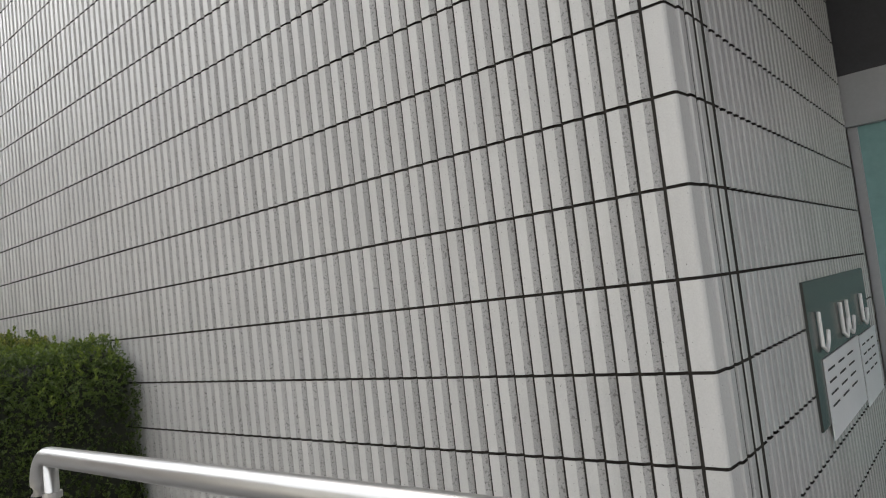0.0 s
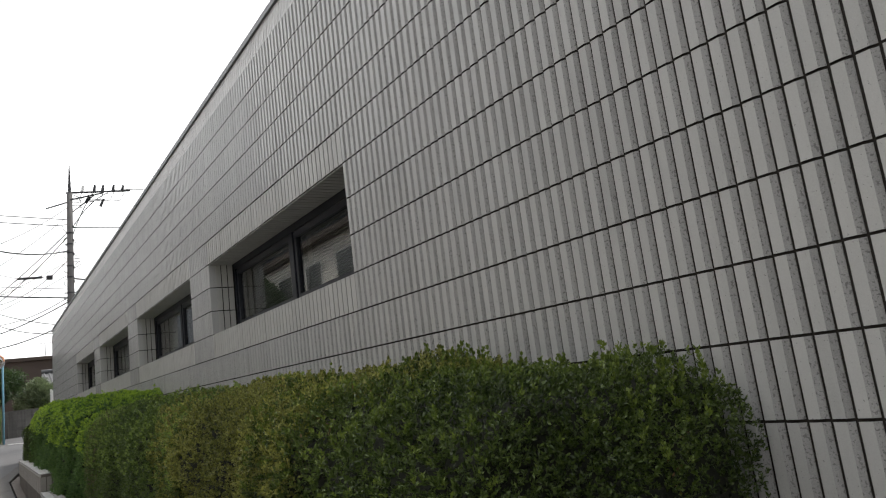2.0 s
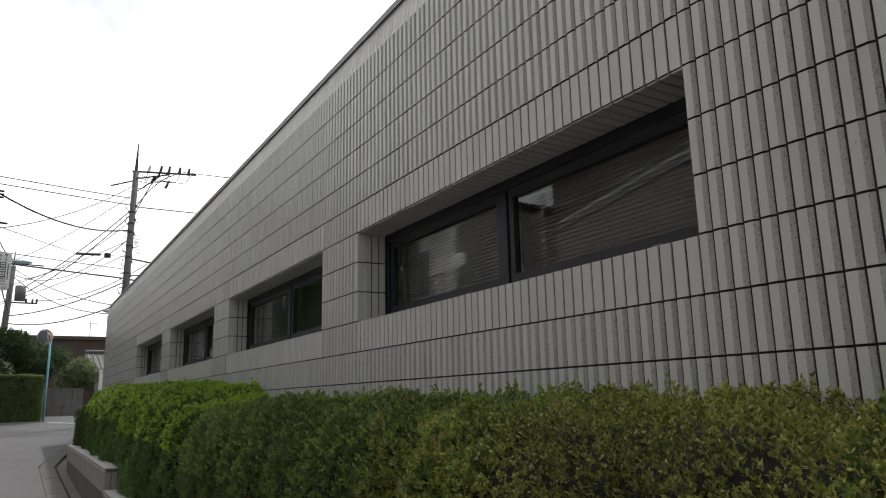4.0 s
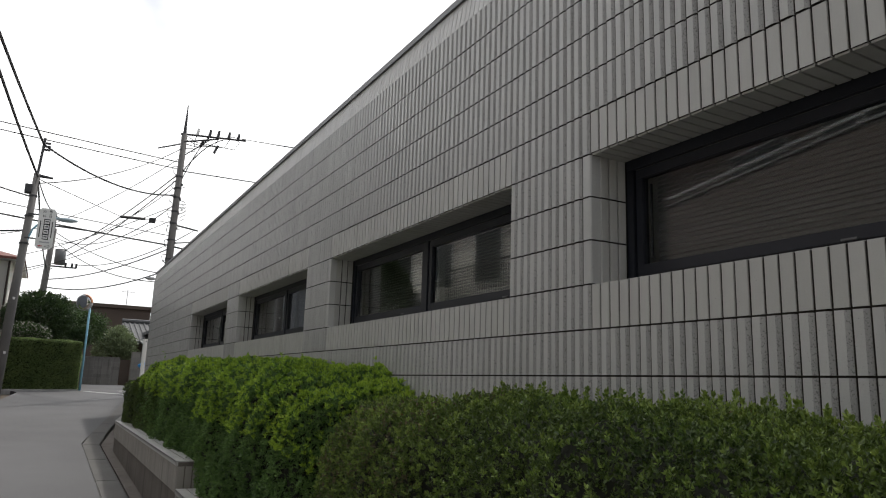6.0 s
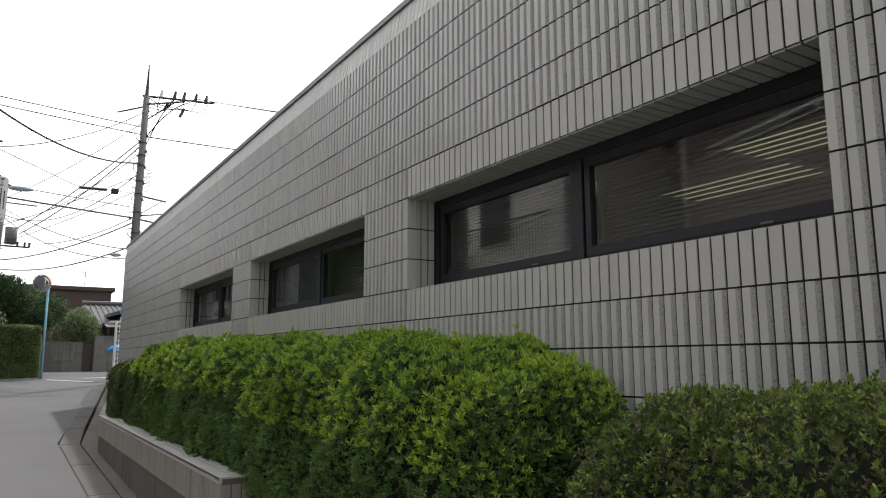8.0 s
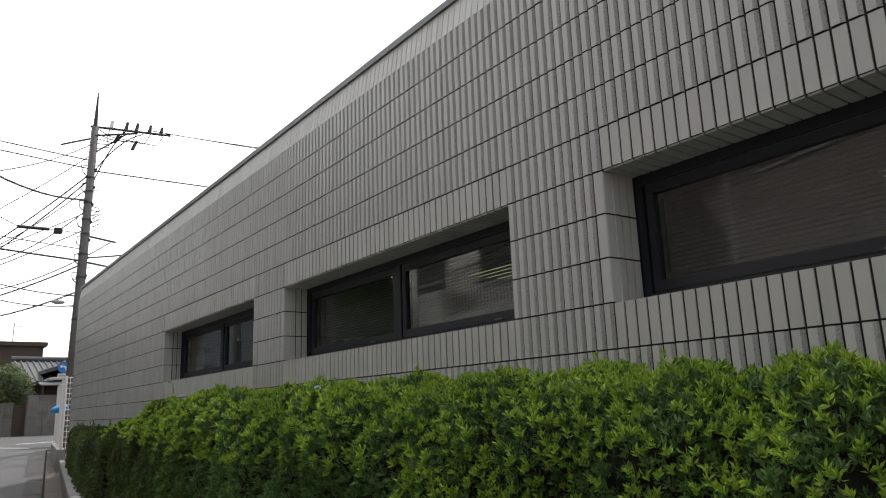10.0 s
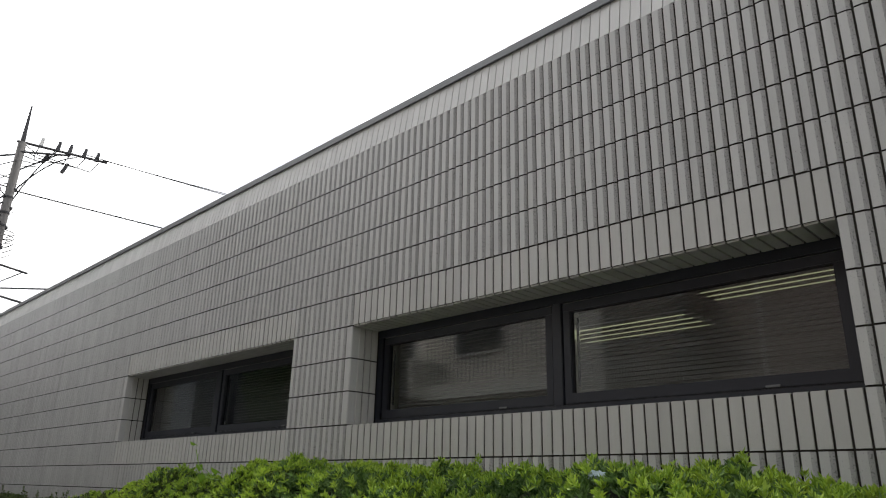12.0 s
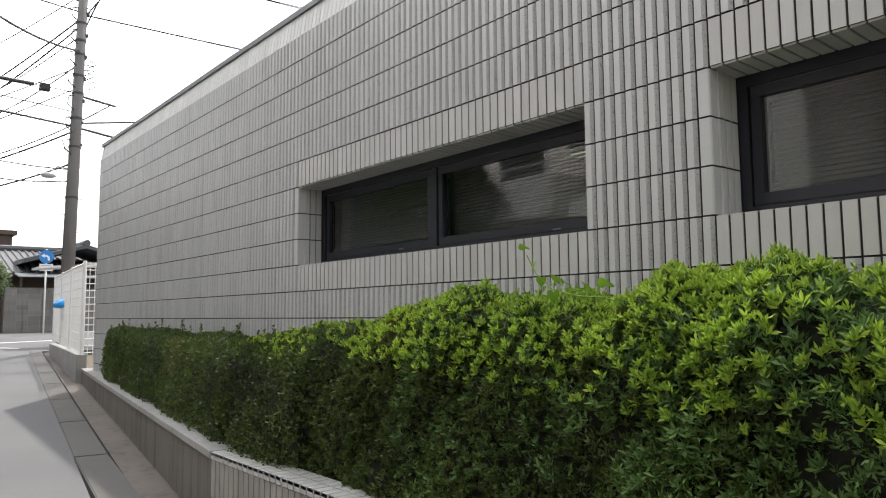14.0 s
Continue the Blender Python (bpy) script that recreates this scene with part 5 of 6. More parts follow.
def gable_roof(ridge_a, ridge_b, eave_drop, half, material, th, inv, hip=False, name="roof", tiles=False):
    """Two slopes from a ridge along any plan line; hip draws the ends in."""
    a, b = Vector(ridge_a), Vector(ridge_b)
    d = (b - a).normalized()
    s = Vector((d.y, -d.x, 0))
    bm = bmesh.new()
    k = half * 0.9 if hip else 0.0
    for sign in (1, -1):
        q = [a + d * k, b - d * k, b + s * sign * half - Vector((0, 0, eave_drop)), a + s * sign * half - Vector((0, 0, eave_drop))]
        v = [bm.verts.new(p) for p in q] + [bm.verts.new(p - Vector((0, 0, 0.12))) for p in q]
        bm.faces.new(v[:4]), bm.faces.new(v[4:][::-1])
        for i in range(4):
            j = (i + 1) % 4
            bm.faces.new((v[i], v[j], v[4 + j], v[4 + i]))
    if hip:
        for e, f in ((a, 1), (b, -1)):
            q = [e + d * k * f, e + s * half - Vector((0, 0, eave_drop)), e - s * half - Vector((0, 0, eave_drop))]
            bm.faces.new([bm.verts.new(p) for p in q])
    rf = own(part(name, bm, material, th), inv)
    if tiles:
        rolls = bmesh.new()
        L = (b - a).length
        for i in range(int(L / 0.27)):
            for sign in (1, -1):
                p0 = a + d * (i + 0.5) * 0.27 + Vector((0, 0, 0.02))
                tube(p0, p0 + s * sign * half - Vector((0, 0, eave_drop)), 0.05, sides=6, bm=rolls)
        own(part("roll_tiles", rolls, material, rf), inv)
        own(part("ridge", tube(a + Vector((0, 0, 0.1)), b + Vector((0, 0, 0.1)), 0.14, sides=8), material, rf), inv)
    return rf


# slate-blue three-storey house
h1 = thing("house", (-35, -9, gz(-35) - LOW), "tall slate-blue house with white-framed window", "house")
i1 = Matrix.Translation(h1.location).inverted()
own(part("wall", box(-42, -33, -14, -5.95, gz(-35) - LOW - 0.1, 11.1, 0.02), BLUE_WALL, h1), i1)
own(part("roof", box(-42.3, -32.6, -14.3, -5.6, 11.1, 11.45, 0.02), GREY_PAINT, h1), i1)
opening(h1, i1, -33.0, -8.3, -6.6, 5.7, 7.0, WHITE)
own(part("downpipe", tube((-32.95, -6.05, gz(-33)), (-32.95, -6.05, 11.1), 0.04, sides=8), IRON, h1), i1)
for z in np.arange(2.0, 11.0, 0.45):
    own(part("cladding_board", box(-32.995, -32.985, -14, -5.95, float(z), float(z) + 0.43), BLUE_WALL, h1), i1)

# cream house with a red roof
h2 = thing("house", (-46, -8, gz(-46) - LOW), "cream two-storey house with a red hipped roof", "house")
i2 = Matrix.Translation(h2.location).inverted()
own(part("wall", box(-52, -45.6, -11.5, -4.5, gz(-46) - LOW - 0.1, 7.15, 0.02), CREAM, h2), i2)
gable_roof((-48.8, -12.0, 8.45), (-48.8, -3.95, 8.45), 1.15, 3.8, RED_ROOF, h2, i2, hip=True)
own(part("eave_board", box(-52.4, -45.1, -12.0, -4.0, 7.15, 7.29, 0.01), WHITE, h2), i2)
own(part("shutter_box", box(-45.6, -45.35, -6.05, -5.0, 4.95, 6.5, 0.01), BROWN_WALL, h2, "brown shutter case"), i2)
opening(h2, i2, -45.59, -7.4, -6.1, 4.95, 6.5, GREY_PAINT)
own(part("awning", box(-45.6, -45.0, -7.4, -5.6, 6.6, 6.67, 0.01), WHITE, h2), i2)
own(part("vent", box(-45.6, -45.5, -5.5, -5.3, 6.75, 6.95, 0.01), GREY_PAINT, h2), i2)
own(part("downpipe", tube((-45.52, -4.58, 2), (-45.52, -4.58, 7.15), 0.045, sides=8), BROWN_WALL, h2), i2)

# brown flat-roofed building
h3 = thing("building", (-60, 1, gz(-60) - LOW), "dark brown flat-roofed building beyond the houses", "building")
i3 = Matrix.Translation(h3.location).inverted()
own(part("wall", box(-72, -60, -5.0, 3.55, gz(-60) - LOW - 0.1, 6.5, 0.02), BROWN_WALL, h3), i3)
own(part("roof", box(-72.2, -59.8, -5.2, 3.75, 6.5, 6.75, 0.02), BROWN_WALL, h3), i3)
own(part("antenna", tube((-61, 2.0, 6.7), (-61, 2.0, 8.0), 0.025, sides=5), GREY_PAINT, h3), i3)
own(part("antenna_bar", tube((-61, 1.6, 7.8), (-61, 2.5, 7.8), 0.02, sides=5), GREY_PAINT, h3), i3)

# grey tiled house
h4 = thing("house", (-52, 5, gz(-52) - LOW), "old wooden house with a grey tiled roof", "house")
i4 = Matrix.Translation(h4.location).inverted()
own(part("wall", box(-57, -48.6, 1.7, 14.0, gz(-52) - LOW - 0.1, 3.75, 0.02), DARK_WOOD, h4), i4)
gable_roof((-52.6, 1.2, 5.05), (-52.6, 14.5, 5.05), 1.25, 4.4, GREY_ROOF, h4, i4, tiles=True)
gable_roof((-51.2, 4.4, 5.0), (-47.6, 4.4, 5.0), 0.7, 2.3, GREY_ROOF, h4, i4, name="porch_roof", tiles=True)
own(part("lean_to", prism([(-47.2, 1.9), (-47.2, 5.8), (-48.6, 5.8), (-48.6, 1.9)], lambda x, y: 3.6 + (-47.2 - x) * 0.15, lambda x, y: 3.65 + (-47.2 - x) * 0.15), GREY_PAINT, h4, "pale sheet lean-to roof"), i4)
for y in (2.0, 3.8, 5.6):
    own(part("lean_to_post", tube((-47.3, y, gz(-47) - LOW), (-47.3, y, 3.62), 0.05, sides=6), DARK_WOOD, h4), i4)
opening(h4, i4, -48.6, 5.8, 8.4, 2.0, 3.5, DARK_WOOD)

# block walls across the junction, gate
block_run("block_wall_far", (-46.7, 0.85), (-46.7, -1.6), 2.85, "stained grey block wall across the junction", STAINED_BLOCK)
block_run("block_wall_street", (-46.5, 1.35), (-46.5, 9.4), 3.15, "stained grey block wall along the crossing street", STAINED_BLOCK)
fg = thing("garden_gate", (-46.7, 1.1, gz(-46.7)), "dark slatted gate in the far block wall", "gate")
own(part("leaf", box(-46.72, -46.68, 0.87, 1.33, gz(-46.7) - 0.2, 2.75, 0.01), DARK_WOOD, fg), Matrix.Translation(fg.location).inverted())
can = thing("canopy", (-38.5, 2.0, gz(-38.5)), "small white canopy on a white post", "canopy")
ican = Matrix.Translation(can.location).inverted()
own(part("post", box(-38.6, -38.45, 1.75, 1.9, gz(-38.5) - 0.2, 3.4, 0.01), WHITE, can), ican)
own(part("roof", prism([(-38.9, 0.9), (-38.9, 3.2), (-37.8, 3.2), (-37.8, 0.9)], lambda x, y: 3.3 + 0.08 * y, lambda x, y: 3.36 + 0.08 * y), WHITE, can), ican)

# brown house with a balcony across the lane, seen in the panes
h5 = thing("house", (-10.9, -6.6, gz(-11) - LOW), "brown tiled house with a white-railed balcony across the lane", "house")
h5.rotation_euler.z = radians(15)
i5 = Matrix.Translation(h5.location).inverted()


def in_h5(x0, x1, y0, y1, z0, z1, bevel=0.0, bm=None):
    """A box in the house's own plan: x along its front, y towards the lane."""
    return box(x0 - 10.9, x1 - 10.9, y0 - 6.6, y1 - 6.6, z0, z1, bevel, bm)


own(part("wall", in_h5(-9.2, -0.1, -8, -1.3, gz(-12) - LOW - 0.3, 8.2, 0.02), BROWN_RENDER, h5), i5)
own(part("wall", in_h5(-9.2, -0.1, -1.29, -0.02, gz(-12) - LOW - 0.3, 4.1, 0.02), BROWN_RENDER, h5, "brown tiled ground storey"), i5)
own(part("roof", in_h5(-9.7, 0.4, -8.5, -0.3, 8.2, 8.4, 0.02), GREY_PAINT, h5), i5)
own(part("balcony", in_h5(-6.3, 0.0, -0.16, 0.0, 4.104, 5.80, 0.01), BROWN_RENDER, h5), i5)
own(part("balcony_side", in_h5(-0.12, 0.02, -1.29, -0.165, 4.104, 5.80, 0.01), WHITE_WALL, h5, "pale balcony end wall"), i5)
own(part("balcony_capping", in_h5(-6.35, 0.05, -0.2, 0.04, 5.804, 5.84, 0.008), WHITE, h5), i5)
bm = in_h5(-6.3, 0.0, -0.11, -0.06, 6.0, 6.05)
for k in range(8):
    in_h5(-6.28 + 0.89 * k, -6.24 + 0.89 * k, -0.105, -0.065, 5.84, 6.01, bm=bm)
own(part("balcony_rail", bm, WHITE, h5, "white tubular rail"), i5)
for x0, x1 in ((-5.6, -3.9), (-3.0, -1.4)):
    w = own(part("window", in_h5(x0, x1, -1.3, -1.24, 4.3, 6.9, 0.01), WHITE, h5), i5)
    for a, b in ((x0 + 0.06, (x0 + x1) / 2 - 0.03), ((x0 + x1) / 2 + 0.03, x1 - 0.06)):
        own(part("pane", in_h5(a, b, -1.24, -1.23, 4.36, 6.84), DARK_PANEL, w), i5)
own(part("downpipe", tube((-10.9 - 6.9, -6.6 + 0.06, 1.0), (-10.9 - 6.9, -6.6 + 0.06, 6.9), 0.045, sides=8), WHITE, h5), i5)
for x0, x1, z0, z1 in ((-6.1, -4.6, 1.7, 3.2), (-2.9, -1.4, 1.7, 3.2)):
    w = own(part("window", in_h5(x0, x1, -0.018, 0.03, z0, z1, 0.01), WHITE, h5), i5)
    own(part("pane", in_h5(x0 + 0.06, x1 - 0.06, 0.03, 0.04, z0 + 0.06, z1 - 0.06), DARK_PANEL, w), i5)
dish = thing("satellite_dish", (-17.9, -6.0, 5.0), "small white satellite dish on a pole", "satellite dish")
idh = Matrix.Translation(dish.location).inverted()
own(part("pole", tube((-17.9, -6.05, 1.85), (-17.9, -6.05, 5.0), 0.025, sides=8), GREY_PAINT, dish), idh)
dbm = bmesh.new()
bmesh.ops.create_uvsphere(dbm, u_segments=20, v_segments=10, radius=1.0, matrix=Matrix.Translation((-17.9, -5.95, 5.05)) @ Vector((0.5, 1, 0.4)).to_track_quat("Z", "Y").to_matrix().to_4x4() @ Matrix.Diagonal((0.24, 0.24, 0.04, 1)))
own(part("reflector", dbm, WHITE, dish, smooth=True), idh)
h7 = thing("house", (-27, -10, gz(-27) - LOW), "pale rendered house behind the garden wall", "house")
i7 = Matrix.Translation(h7.location).inverted()
own(part("wall", box(-32.4, -19.95, -16, -8.2, gz(-27) - LOW - 0.1, 7.2, 0.02), CREAM, h7), i7)
own(part("roof", box(-32.7, -19.9, -16.4, -7.8, 7.2, 7.45, 0.02), BROWN_WALL, h7), i7)
own(part("balcony", box(-31, -25, -8.19, -7.2, 4.0, 4.9, 0.02), WHITE_WALL, h7), i7)
own(part("balcony_rail", box(-31, -25, -7.26, -7.2, 5.1, 5.15), GREY_PAINT, h7), i7)
for x0 in (-30.5, -27.5, -24.6):
    w = own(part("window", box(x0, x0 + 1.5, -8.19, -8.14, 5.0, 6.6, 0.01), WHITE, h7), i7)
    own(part("pane", box(x0 + 0.06, x0 + 1.44, -8.14, -8.13, 5.06, 6.54), DARK_PANEL, w), i7)
own(part("pier", box(-20.6, -19.96, -8.19, -7.2, gz(-22), 7.19, 0.02), WHITE_WALL, h7, "pale rendered pier"), i7)
bm = box(-24.6, -20.61, -7.26, -7.22, 5.3, 5.34)
for k in range(34):
    box(-24.58 + 0.118 * k, -24.56 + 0.118 * k, -7.25, -7.23, 4.2, 5.3, bm=bm)
own(part("black_railing", bm, IRON, h7, "black upright-bar railing"), i7)
own(part("terrace", box(-24.6, -20.61, -8.19, -7.2, 3.9, 4.2, 0.01), WHITE_WALL, h7), i7)
h6 = thing("house", (-30, -14, gz(-12) - LOW), "brown rendered house across the lane", "house")
i6 = Matrix.Translation(h6.location).inverted()
own(part("wall", box(-7.5, 4, -15, -7.4, -0.4, 6.2, 0.02), CREAM, h6), i6)
own(part("roof", box(-7.9, 4.4, -15.4, -7.0, 6.2, 6.45, 0.02), BROWN_WALL, h6), i6)
block_run("block_wall_lane_near", (-8.5, -6.0), (-22.5, -6.0), 1.9, "plain grey block garden wall across the lane")


# drain slots in the gutter and a scrap on the hedge
drain = thing("drain_grate", (-11.2, -1.55, gz(-11.2)), "dark slotted drain grate set in the gutter", "drain")
idr = Matrix.Translation(drain.location).inverted()
own(part("grate", box(-11.32, -11.08, -1.72, -1.49, gz(-11.2) + 0.008, gz(-11.2) + 0.02, 0.002), SLAB, drain), idr)
for y in (-1.60, -1.52):
    own(part("slot", box(-11.26, -11.14, y - 0.02, y + 0.02, gz(-11.2) + 0.0205, gz(-11.2) + 0.024), BLACK, drain), idr)
bm = bmesh.new()
bmesh.ops.create_icosphere(bm, subdivisions=3, radius=1.0)
for v in bm.verts:
    k = 1 + 0.5 * noise.noise(v.co * 2.7) + 0.25 * noise.noise(v.co * 6.0)
    v.co = Vector((-14.46, -1.0, 2.085)) + Vector((v.co.x * 0.036 * k, v.co.y * 0.03 * k, v.co.z * 0.022 * k))
tagged(part("crumpled_wrapper", bm, PALE_BLUE), "crumpled pale blue-white wrapper lying on the hedge", "litter")

# a climbing vine in the hedge, with pale heart-shaped leaves
vine = thing("climbing_vine", (-17.3, -0.93, 2.0), "bright green vine with heart-shaped leaves climbing through the hedge", "vine")
ivn = Matrix.Translation(vine.location).inverted()
own(part("stem", sweep([(-16.98, -0.98, 2.02), (-17.1, -0.97, 2.06), (-17.25, -0.96, 2.07), (-17.38, -0.95, 2.10), (-17.48, -0.94, 2.17), (-17.53, -0.94, 2.25)], 0.0025, 5), LEAF_VINE, vine), ivn)
HEART = [(0.0, 0.0), (0.26, -0.16), (0.48, -0.02), (0.46, 0.34), (0.24, 0.70), (0.0, 1.0)]
for (x, y, z), size, turn, tip in (((-17.53, -0.95, 2.275), 0.05, 0.3, 200), ((-17.49, -0.94, 2.215), 0.04, -0.5, 100), ((-17.44, -0.95, 2.15), 0.045, 0.8, 60), ((-17.30, -0.99, 2.125), 0.065, -0.3, 210), ((-17.24, -1.0, 2.09), 0.045, 0.4, 190), ((-17.18, -1.0, 2.095), 0.05, 0.2, 180), ((-17.12, -1.02, 2.085), 0.06, -0.6, 215), ((-17.06, -1.02, 2.10), 0.065, 0.3, 205), ((-17.01, -1.02, 2.05), 0.05, -0.2, 80), ((-17.36, -0.97, 2.09), 0.05, 0.6, 70)):
    lf = bmesh.new()
    vm = [lf.verts.new((0, v, -0.05 * v)) for v in (0.08, 0.5, 1.0)]
    for s in (1, -1):
        pts = [lf.verts.new((s * u, v, 0.10 * abs(u) - 0.12 * v * v)) for u, v in HEART[1:5]]
        lf.faces.new(([vm[0]] + pts + [vm[2], vm[1]])[::s])
    lf.transform(Matrix.Translation((x, y, z)) @ Matrix.Rotation(turn, 4, "Z") @ Matrix.Rotation(radians(-tip), 4, "X") @ Matrix.Diagonal((size, size, size, 1)))
    own(part("leaf", lf, LEAF_VINE, vine), ivn)

# ---- pieces: gutter slabs, coping tiles, facade tiles ----
def slab_run(xa, xb):
    n = int(round((xa - xb) / 2.0))
    ig2 = Matrix.Translation(gutter.location).inverted()
    sm = bpy.data.meshes.new("slab")
    b2 = box(-0.998, 0.998, -0.14, 0.14, -0.13, 0.012, 0.008)
    b2.to_mesh(sm)
    b2.free()
    sm.materials.append(SLAB)
    for k in range(n):
        x = xa - (k + 0.5) * 2.0
        y = (slab_edge(x - 1.0) + slab_edge(x + 1.0)) / 2 + 0.142
        ob = new("slab", sm)
        ob.parent = gutter
        ob.matrix_parent_inverse = ig2
        ob.matrix_basis = Matrix.Translation((x, y, gz(x))) @ Matrix.Rotation(math.atan2(slab_edge(x + 1.0) - slab_edge(x - 1.0), 2.0), 4, "Z") @ Matrix.Rotation(math.atan(0.03), 4, "Y")


slab_run(5.4, -36.0)

WIDE = P - 0.0088
RIB = [(0.0, 0.012), (0.0015, -0.008), (0.004, -0.0105), (0.0405, -0.0105), (WIDE - 0.0015, -0.001), (WIDE, 0.012)]
FLAT = [(0.0, 0.014), (0.0012, -0.0048), (0.003, -0.006), (WIDE - 0.003, -0.006), (WIDE - 0.0012, -0.0048), (WIDE, 0.014)]
THIN = [(0.0, 0.012), (0.001, 0.0), (P - 0.005, 0.0), (P - 0.004, 0.012)]


def tile_geometry(profile, h):
    """Verts and faces of one upright tile, face towards -y, its lower left corner at the origin."""
    n = len(profile)
    v = [(u, d, 0.0) for u, d in profile] + [(u, d, h) for u, d in profile]
    f = [(i, i + 1, n + i + 1, n + i) for i in range(n - 1)] + [tuple(range(n))[::-1], tuple(range(n, 2 * n))]
    return np.array(v), f


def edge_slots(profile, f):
    """Material slots of a tile's faces: glazed front, rough slant, ends in dark mortar colour."""
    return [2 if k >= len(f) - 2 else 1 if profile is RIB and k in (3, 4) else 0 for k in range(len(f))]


def joined(name, profile, h, places, material, parent, inv, turn=None, label=""):
    """Many tiles of one shape as one mesh; places are lower left corners."""
    v, f = tile_geometry(profile, h)
    if turn is not None:
        v = v @ np.array(turn).T
    n = len(v)
    verts = (np.array(places)[:, None, :] + v[None]).reshape(-1, 3)
    faces = [tuple(i + k * n for i in q) for k in range(len(places)) for q in f]
    ob = mesh(name, verts, faces, material, parent, label)
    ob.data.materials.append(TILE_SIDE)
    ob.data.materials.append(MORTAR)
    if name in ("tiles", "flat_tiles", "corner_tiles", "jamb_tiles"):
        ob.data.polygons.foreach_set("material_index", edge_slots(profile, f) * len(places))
    own(ob, inv)
    return tagged(ob, kind="stuff")


GAP = 0.0088
HT = H - GAP
jit = np.random.default_rng(5)
rib_far, rib_near, flat_places, corner_places = [], [], [], []
for k in range(-6, TOP - 1):
    for c in range(COLS):
        x, z = -(c + 1) * P + 0.004, J0 + k * H + GAP / 2
        hole = next((o for o in ((82, 130), (141, 189), (200, 248), (259, 307)) if o[0] <= c < o[1]), None)
        if hole and 4 <= k <= 6:
            continue
        if z + HT < gz(x) - 0.1:
            continue
        y = float(jit.normal(0, 0.0005))
        if hole and k in (3, 7):
            flat_places.append((x, y, z))
        elif c == 0 or (4 <= k <= 6 and c in (130, 189, 248, 307)):
            corner_places.append((x, y, z))
        elif 2 <= c < 45 and 1 <= k <= 7:
            rib_near.append((x, y, z))
        else:
            rib_far.append((x, y, z))
joined("tiles", RIB, HT, rib_far, TILE, wall, wall_inv)
joined("flat_tiles", FLAT, HT, flat_places, FLAT_TILE, wall, wall_inv, label="smooth pale tiles round the windows")
CORNER = [(0.0, 0.010), (0.0015, -0.004), (0.003, -0.006), (WIDE - 0.006, -0.006), (WIDE - 0.0005, -0.003), (WIDE + 0.003, 0.004), (WIDE + 0.0035, 0.0645)]
joined("corner_tiles", CORNER, HT, corner_places, TILE, wall, wall_inv)
# the leaning top course under the coping, its colour lifted for sky light
lean = Matrix.Rotation(radians(-8), 3, "X")
joined("top_tiles", THIN, H - 0.004, [(-(c + 1) * P + 0.004, 0.0, J0 + (TOP - 1) * H + GAP / 2) for c in range(COLS)], SKYLIT_TILE, wall, wall_inv, turn=[list(r) for r in lean])
# reveal tiles: left jambs, soffits and sills of the openings
east = [[0, -1, 0], [1, 0, 0], [0, 0, 1]]
jambs = [(x0 + 0.0, 0.064 + i * 0.062, J0 + k * H + GAP / 2) for _, x0 in OPENINGS for k in (4, 5, 6) for i in range(3)]
NARROW = [(u * 0.053 / WIDE, d) for u, d in FLAT]
joined("jamb_tiles", NARROW, HT, jambs, FLAT_TILE, wall, wall_inv, turn=east)
down = [[1, 0, 0], [0, 0, 1], [0, 1, 0]]
joined("soffit_tiles", FLAT, 0.235, [(x1 - (c + 1) * P + 0.004, 0.004, HEAD) for x1, _ in OPENINGS for c in range(48)], FLAT_TILE, wall, wall_inv, turn=down)
joined("sill_tiles", FLAT, 0.235, [(x1 - (c + 1) * P + 0.004, 0.004, SILL - 0.008) for x1, _ in OPENINGS for c in range(48)], FLAT_TILE, wall, wall_inv, turn=[[1, 0, 0], [0, 0, 1], [0, -1, 0]])
# the return wall beside the entrance
ret_places = [(0.0, 0.065 + c * P, J0 + k * H + GAP / 2) for k in range(-5, TOP - 1) for c in range(39) if not 0 <= k <= 6]
joined("tiles", RIB, HT, ret_places, TILE, ret, wall_inv, turn=east)
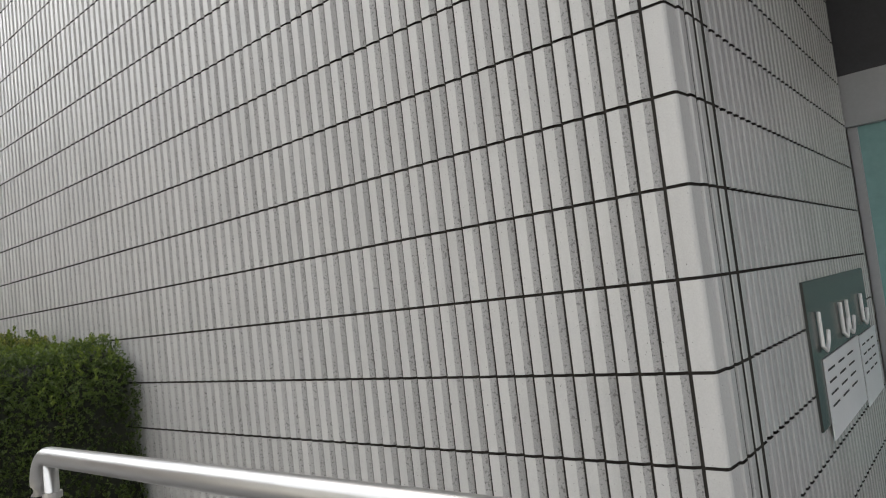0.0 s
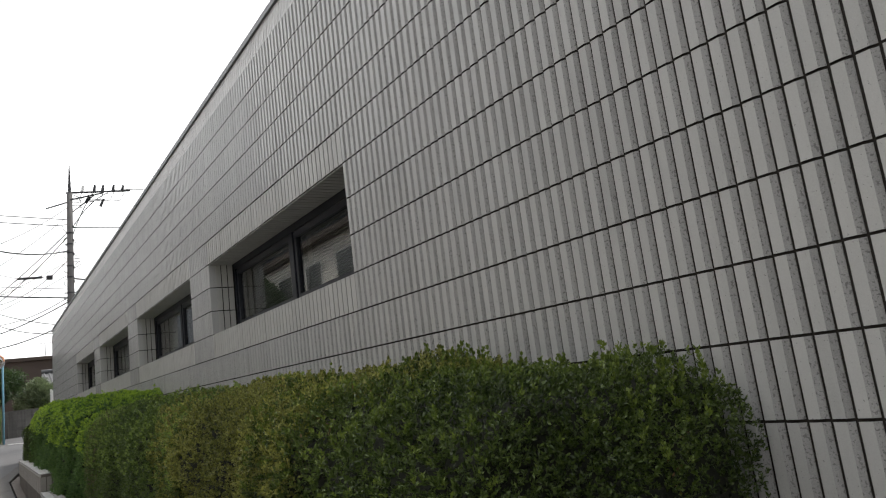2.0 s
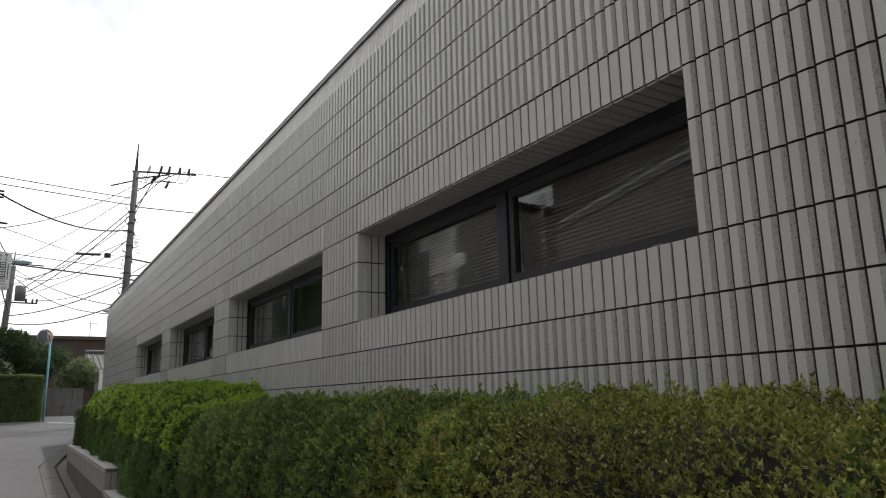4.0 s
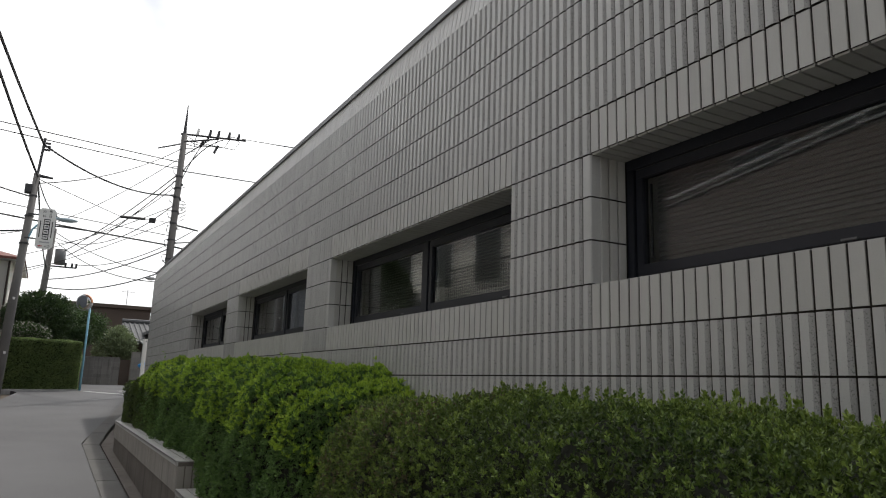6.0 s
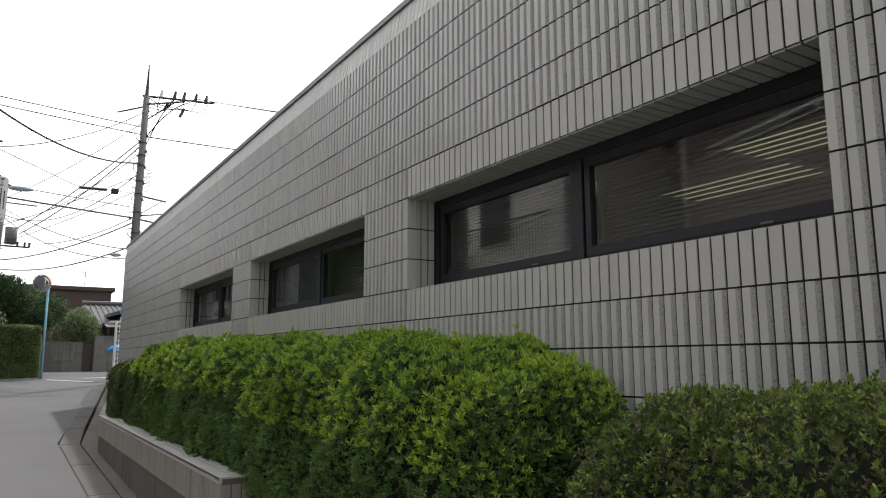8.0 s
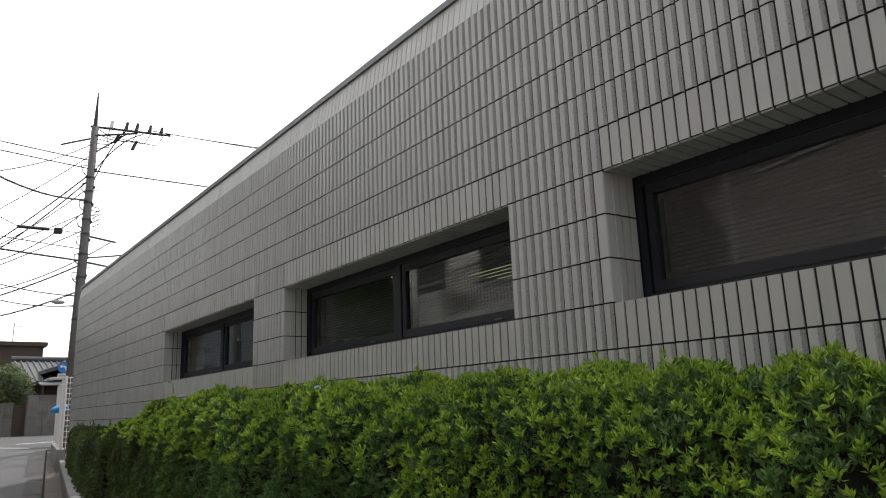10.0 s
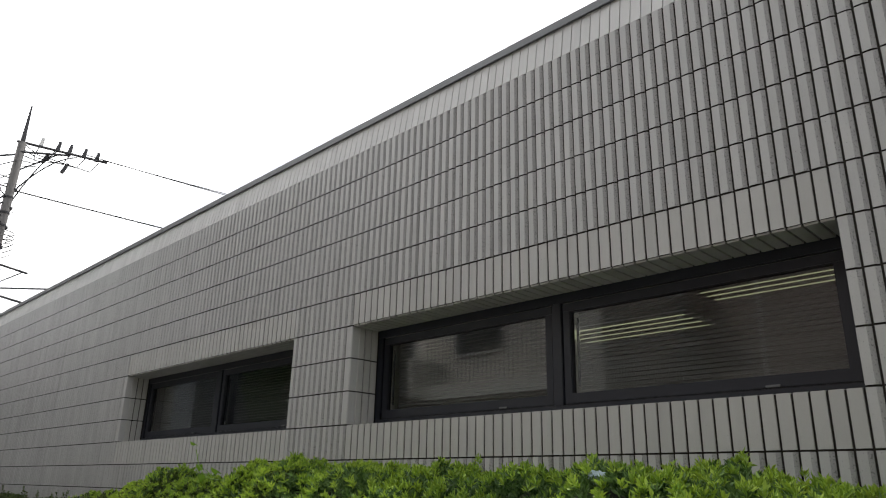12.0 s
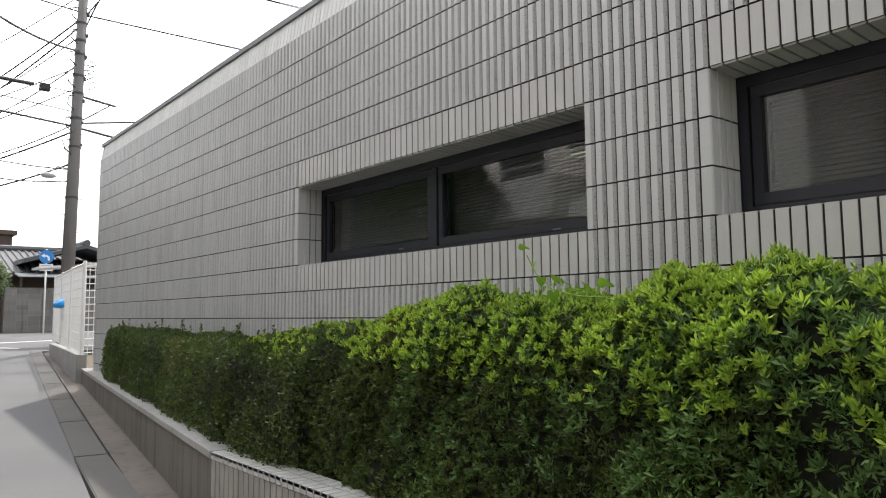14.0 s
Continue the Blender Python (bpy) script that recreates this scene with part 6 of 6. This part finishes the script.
# planter facing and coping
for (th, inv), xa, xb, top in ((planter_a, -2.6, CUT, 0.90), (planter_b, CUT, -28.8, 1.14)):
    front, capt = [], []
    n = int((xa - xb) / P)
    for c in range(n):
        x = xa - (c + 1) * P
        if x > -20.0:
            front.append((x + 0.004, cope_edge(x) + 0.006, top - 0.05 - HT))
            capt.append((x + 0.004, cope_edge(x) - 0.006, top - 0.006))
    joined("face_tiles", FLAT, HT, front, STAINED_TILE, th, inv)
    HALF = [(u, d) for u, d in FLAT]
    joined("coping_tiles", HALF, 0.092, capt, FLAT_TILE, th, inv, turn=[[1, 0, 0], [0, 0, 1], [0, -1, 0]])
    joined("coping_tiles", HALF, 0.085, [(x, y + 0.1, z) for x, y, z in capt], FLAT_TILE, th, inv, turn=[[1, 0, 0], [0, 0, 1], [0, -1, 0]])
    joined("coping_tiles", HALF, 0.04, [(x, y + 0.006, z - 0.038) for x, y, z in capt], FLAT_TILE, th, inv)
pth, pinv = planter_b
own(part("coping", prism([(-20.0, cope_edge(-20.0) - 0.006), (-28.8, cope_edge(-28.8) - 0.006), (-28.8, cope_edge(-28.8) + 0.18), (-20.0, cope_edge(-20.0) + 0.18)], 1.14 - 0.045, 1.14), CONCRETE, pth), pinv)
joined("end_tiles", FLAT, HT, [(CUT + 0.0, cope_edge(CUT) + 0.01 + i * P, 1.14 - 0.05 - HT) for i in range(3)], STAINED_TILE, pth, pinv, turn=east)

tile_v, tile_f = tile_geometry(RIB, HT)
tile_mesh = bpy.data.meshes.new("tile")
tile_mesh.from_pydata([tuple(q) for q in tile_v], [], tile_f)
tile_mesh.materials.append(TILE)
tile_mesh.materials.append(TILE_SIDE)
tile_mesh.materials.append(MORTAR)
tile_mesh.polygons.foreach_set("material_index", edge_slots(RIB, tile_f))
for x, y, z in rib_near:
    ob = new("tile", tile_mesh)
    ob.parent = wall
    ob.matrix_parent_inverse = wall_inv
    ob.location = (x, y, z)
for k in range(7):
    for c in range(39):
        ob = new("tile", tile_mesh)
        ob.parent = ret
        ob.matrix_parent_inverse = wall_inv
        ob.location = (0.0, 0.065 + c * P, J0 + k * H + GAP / 2)
        ob.rotation_euler.z = math.pi / 2
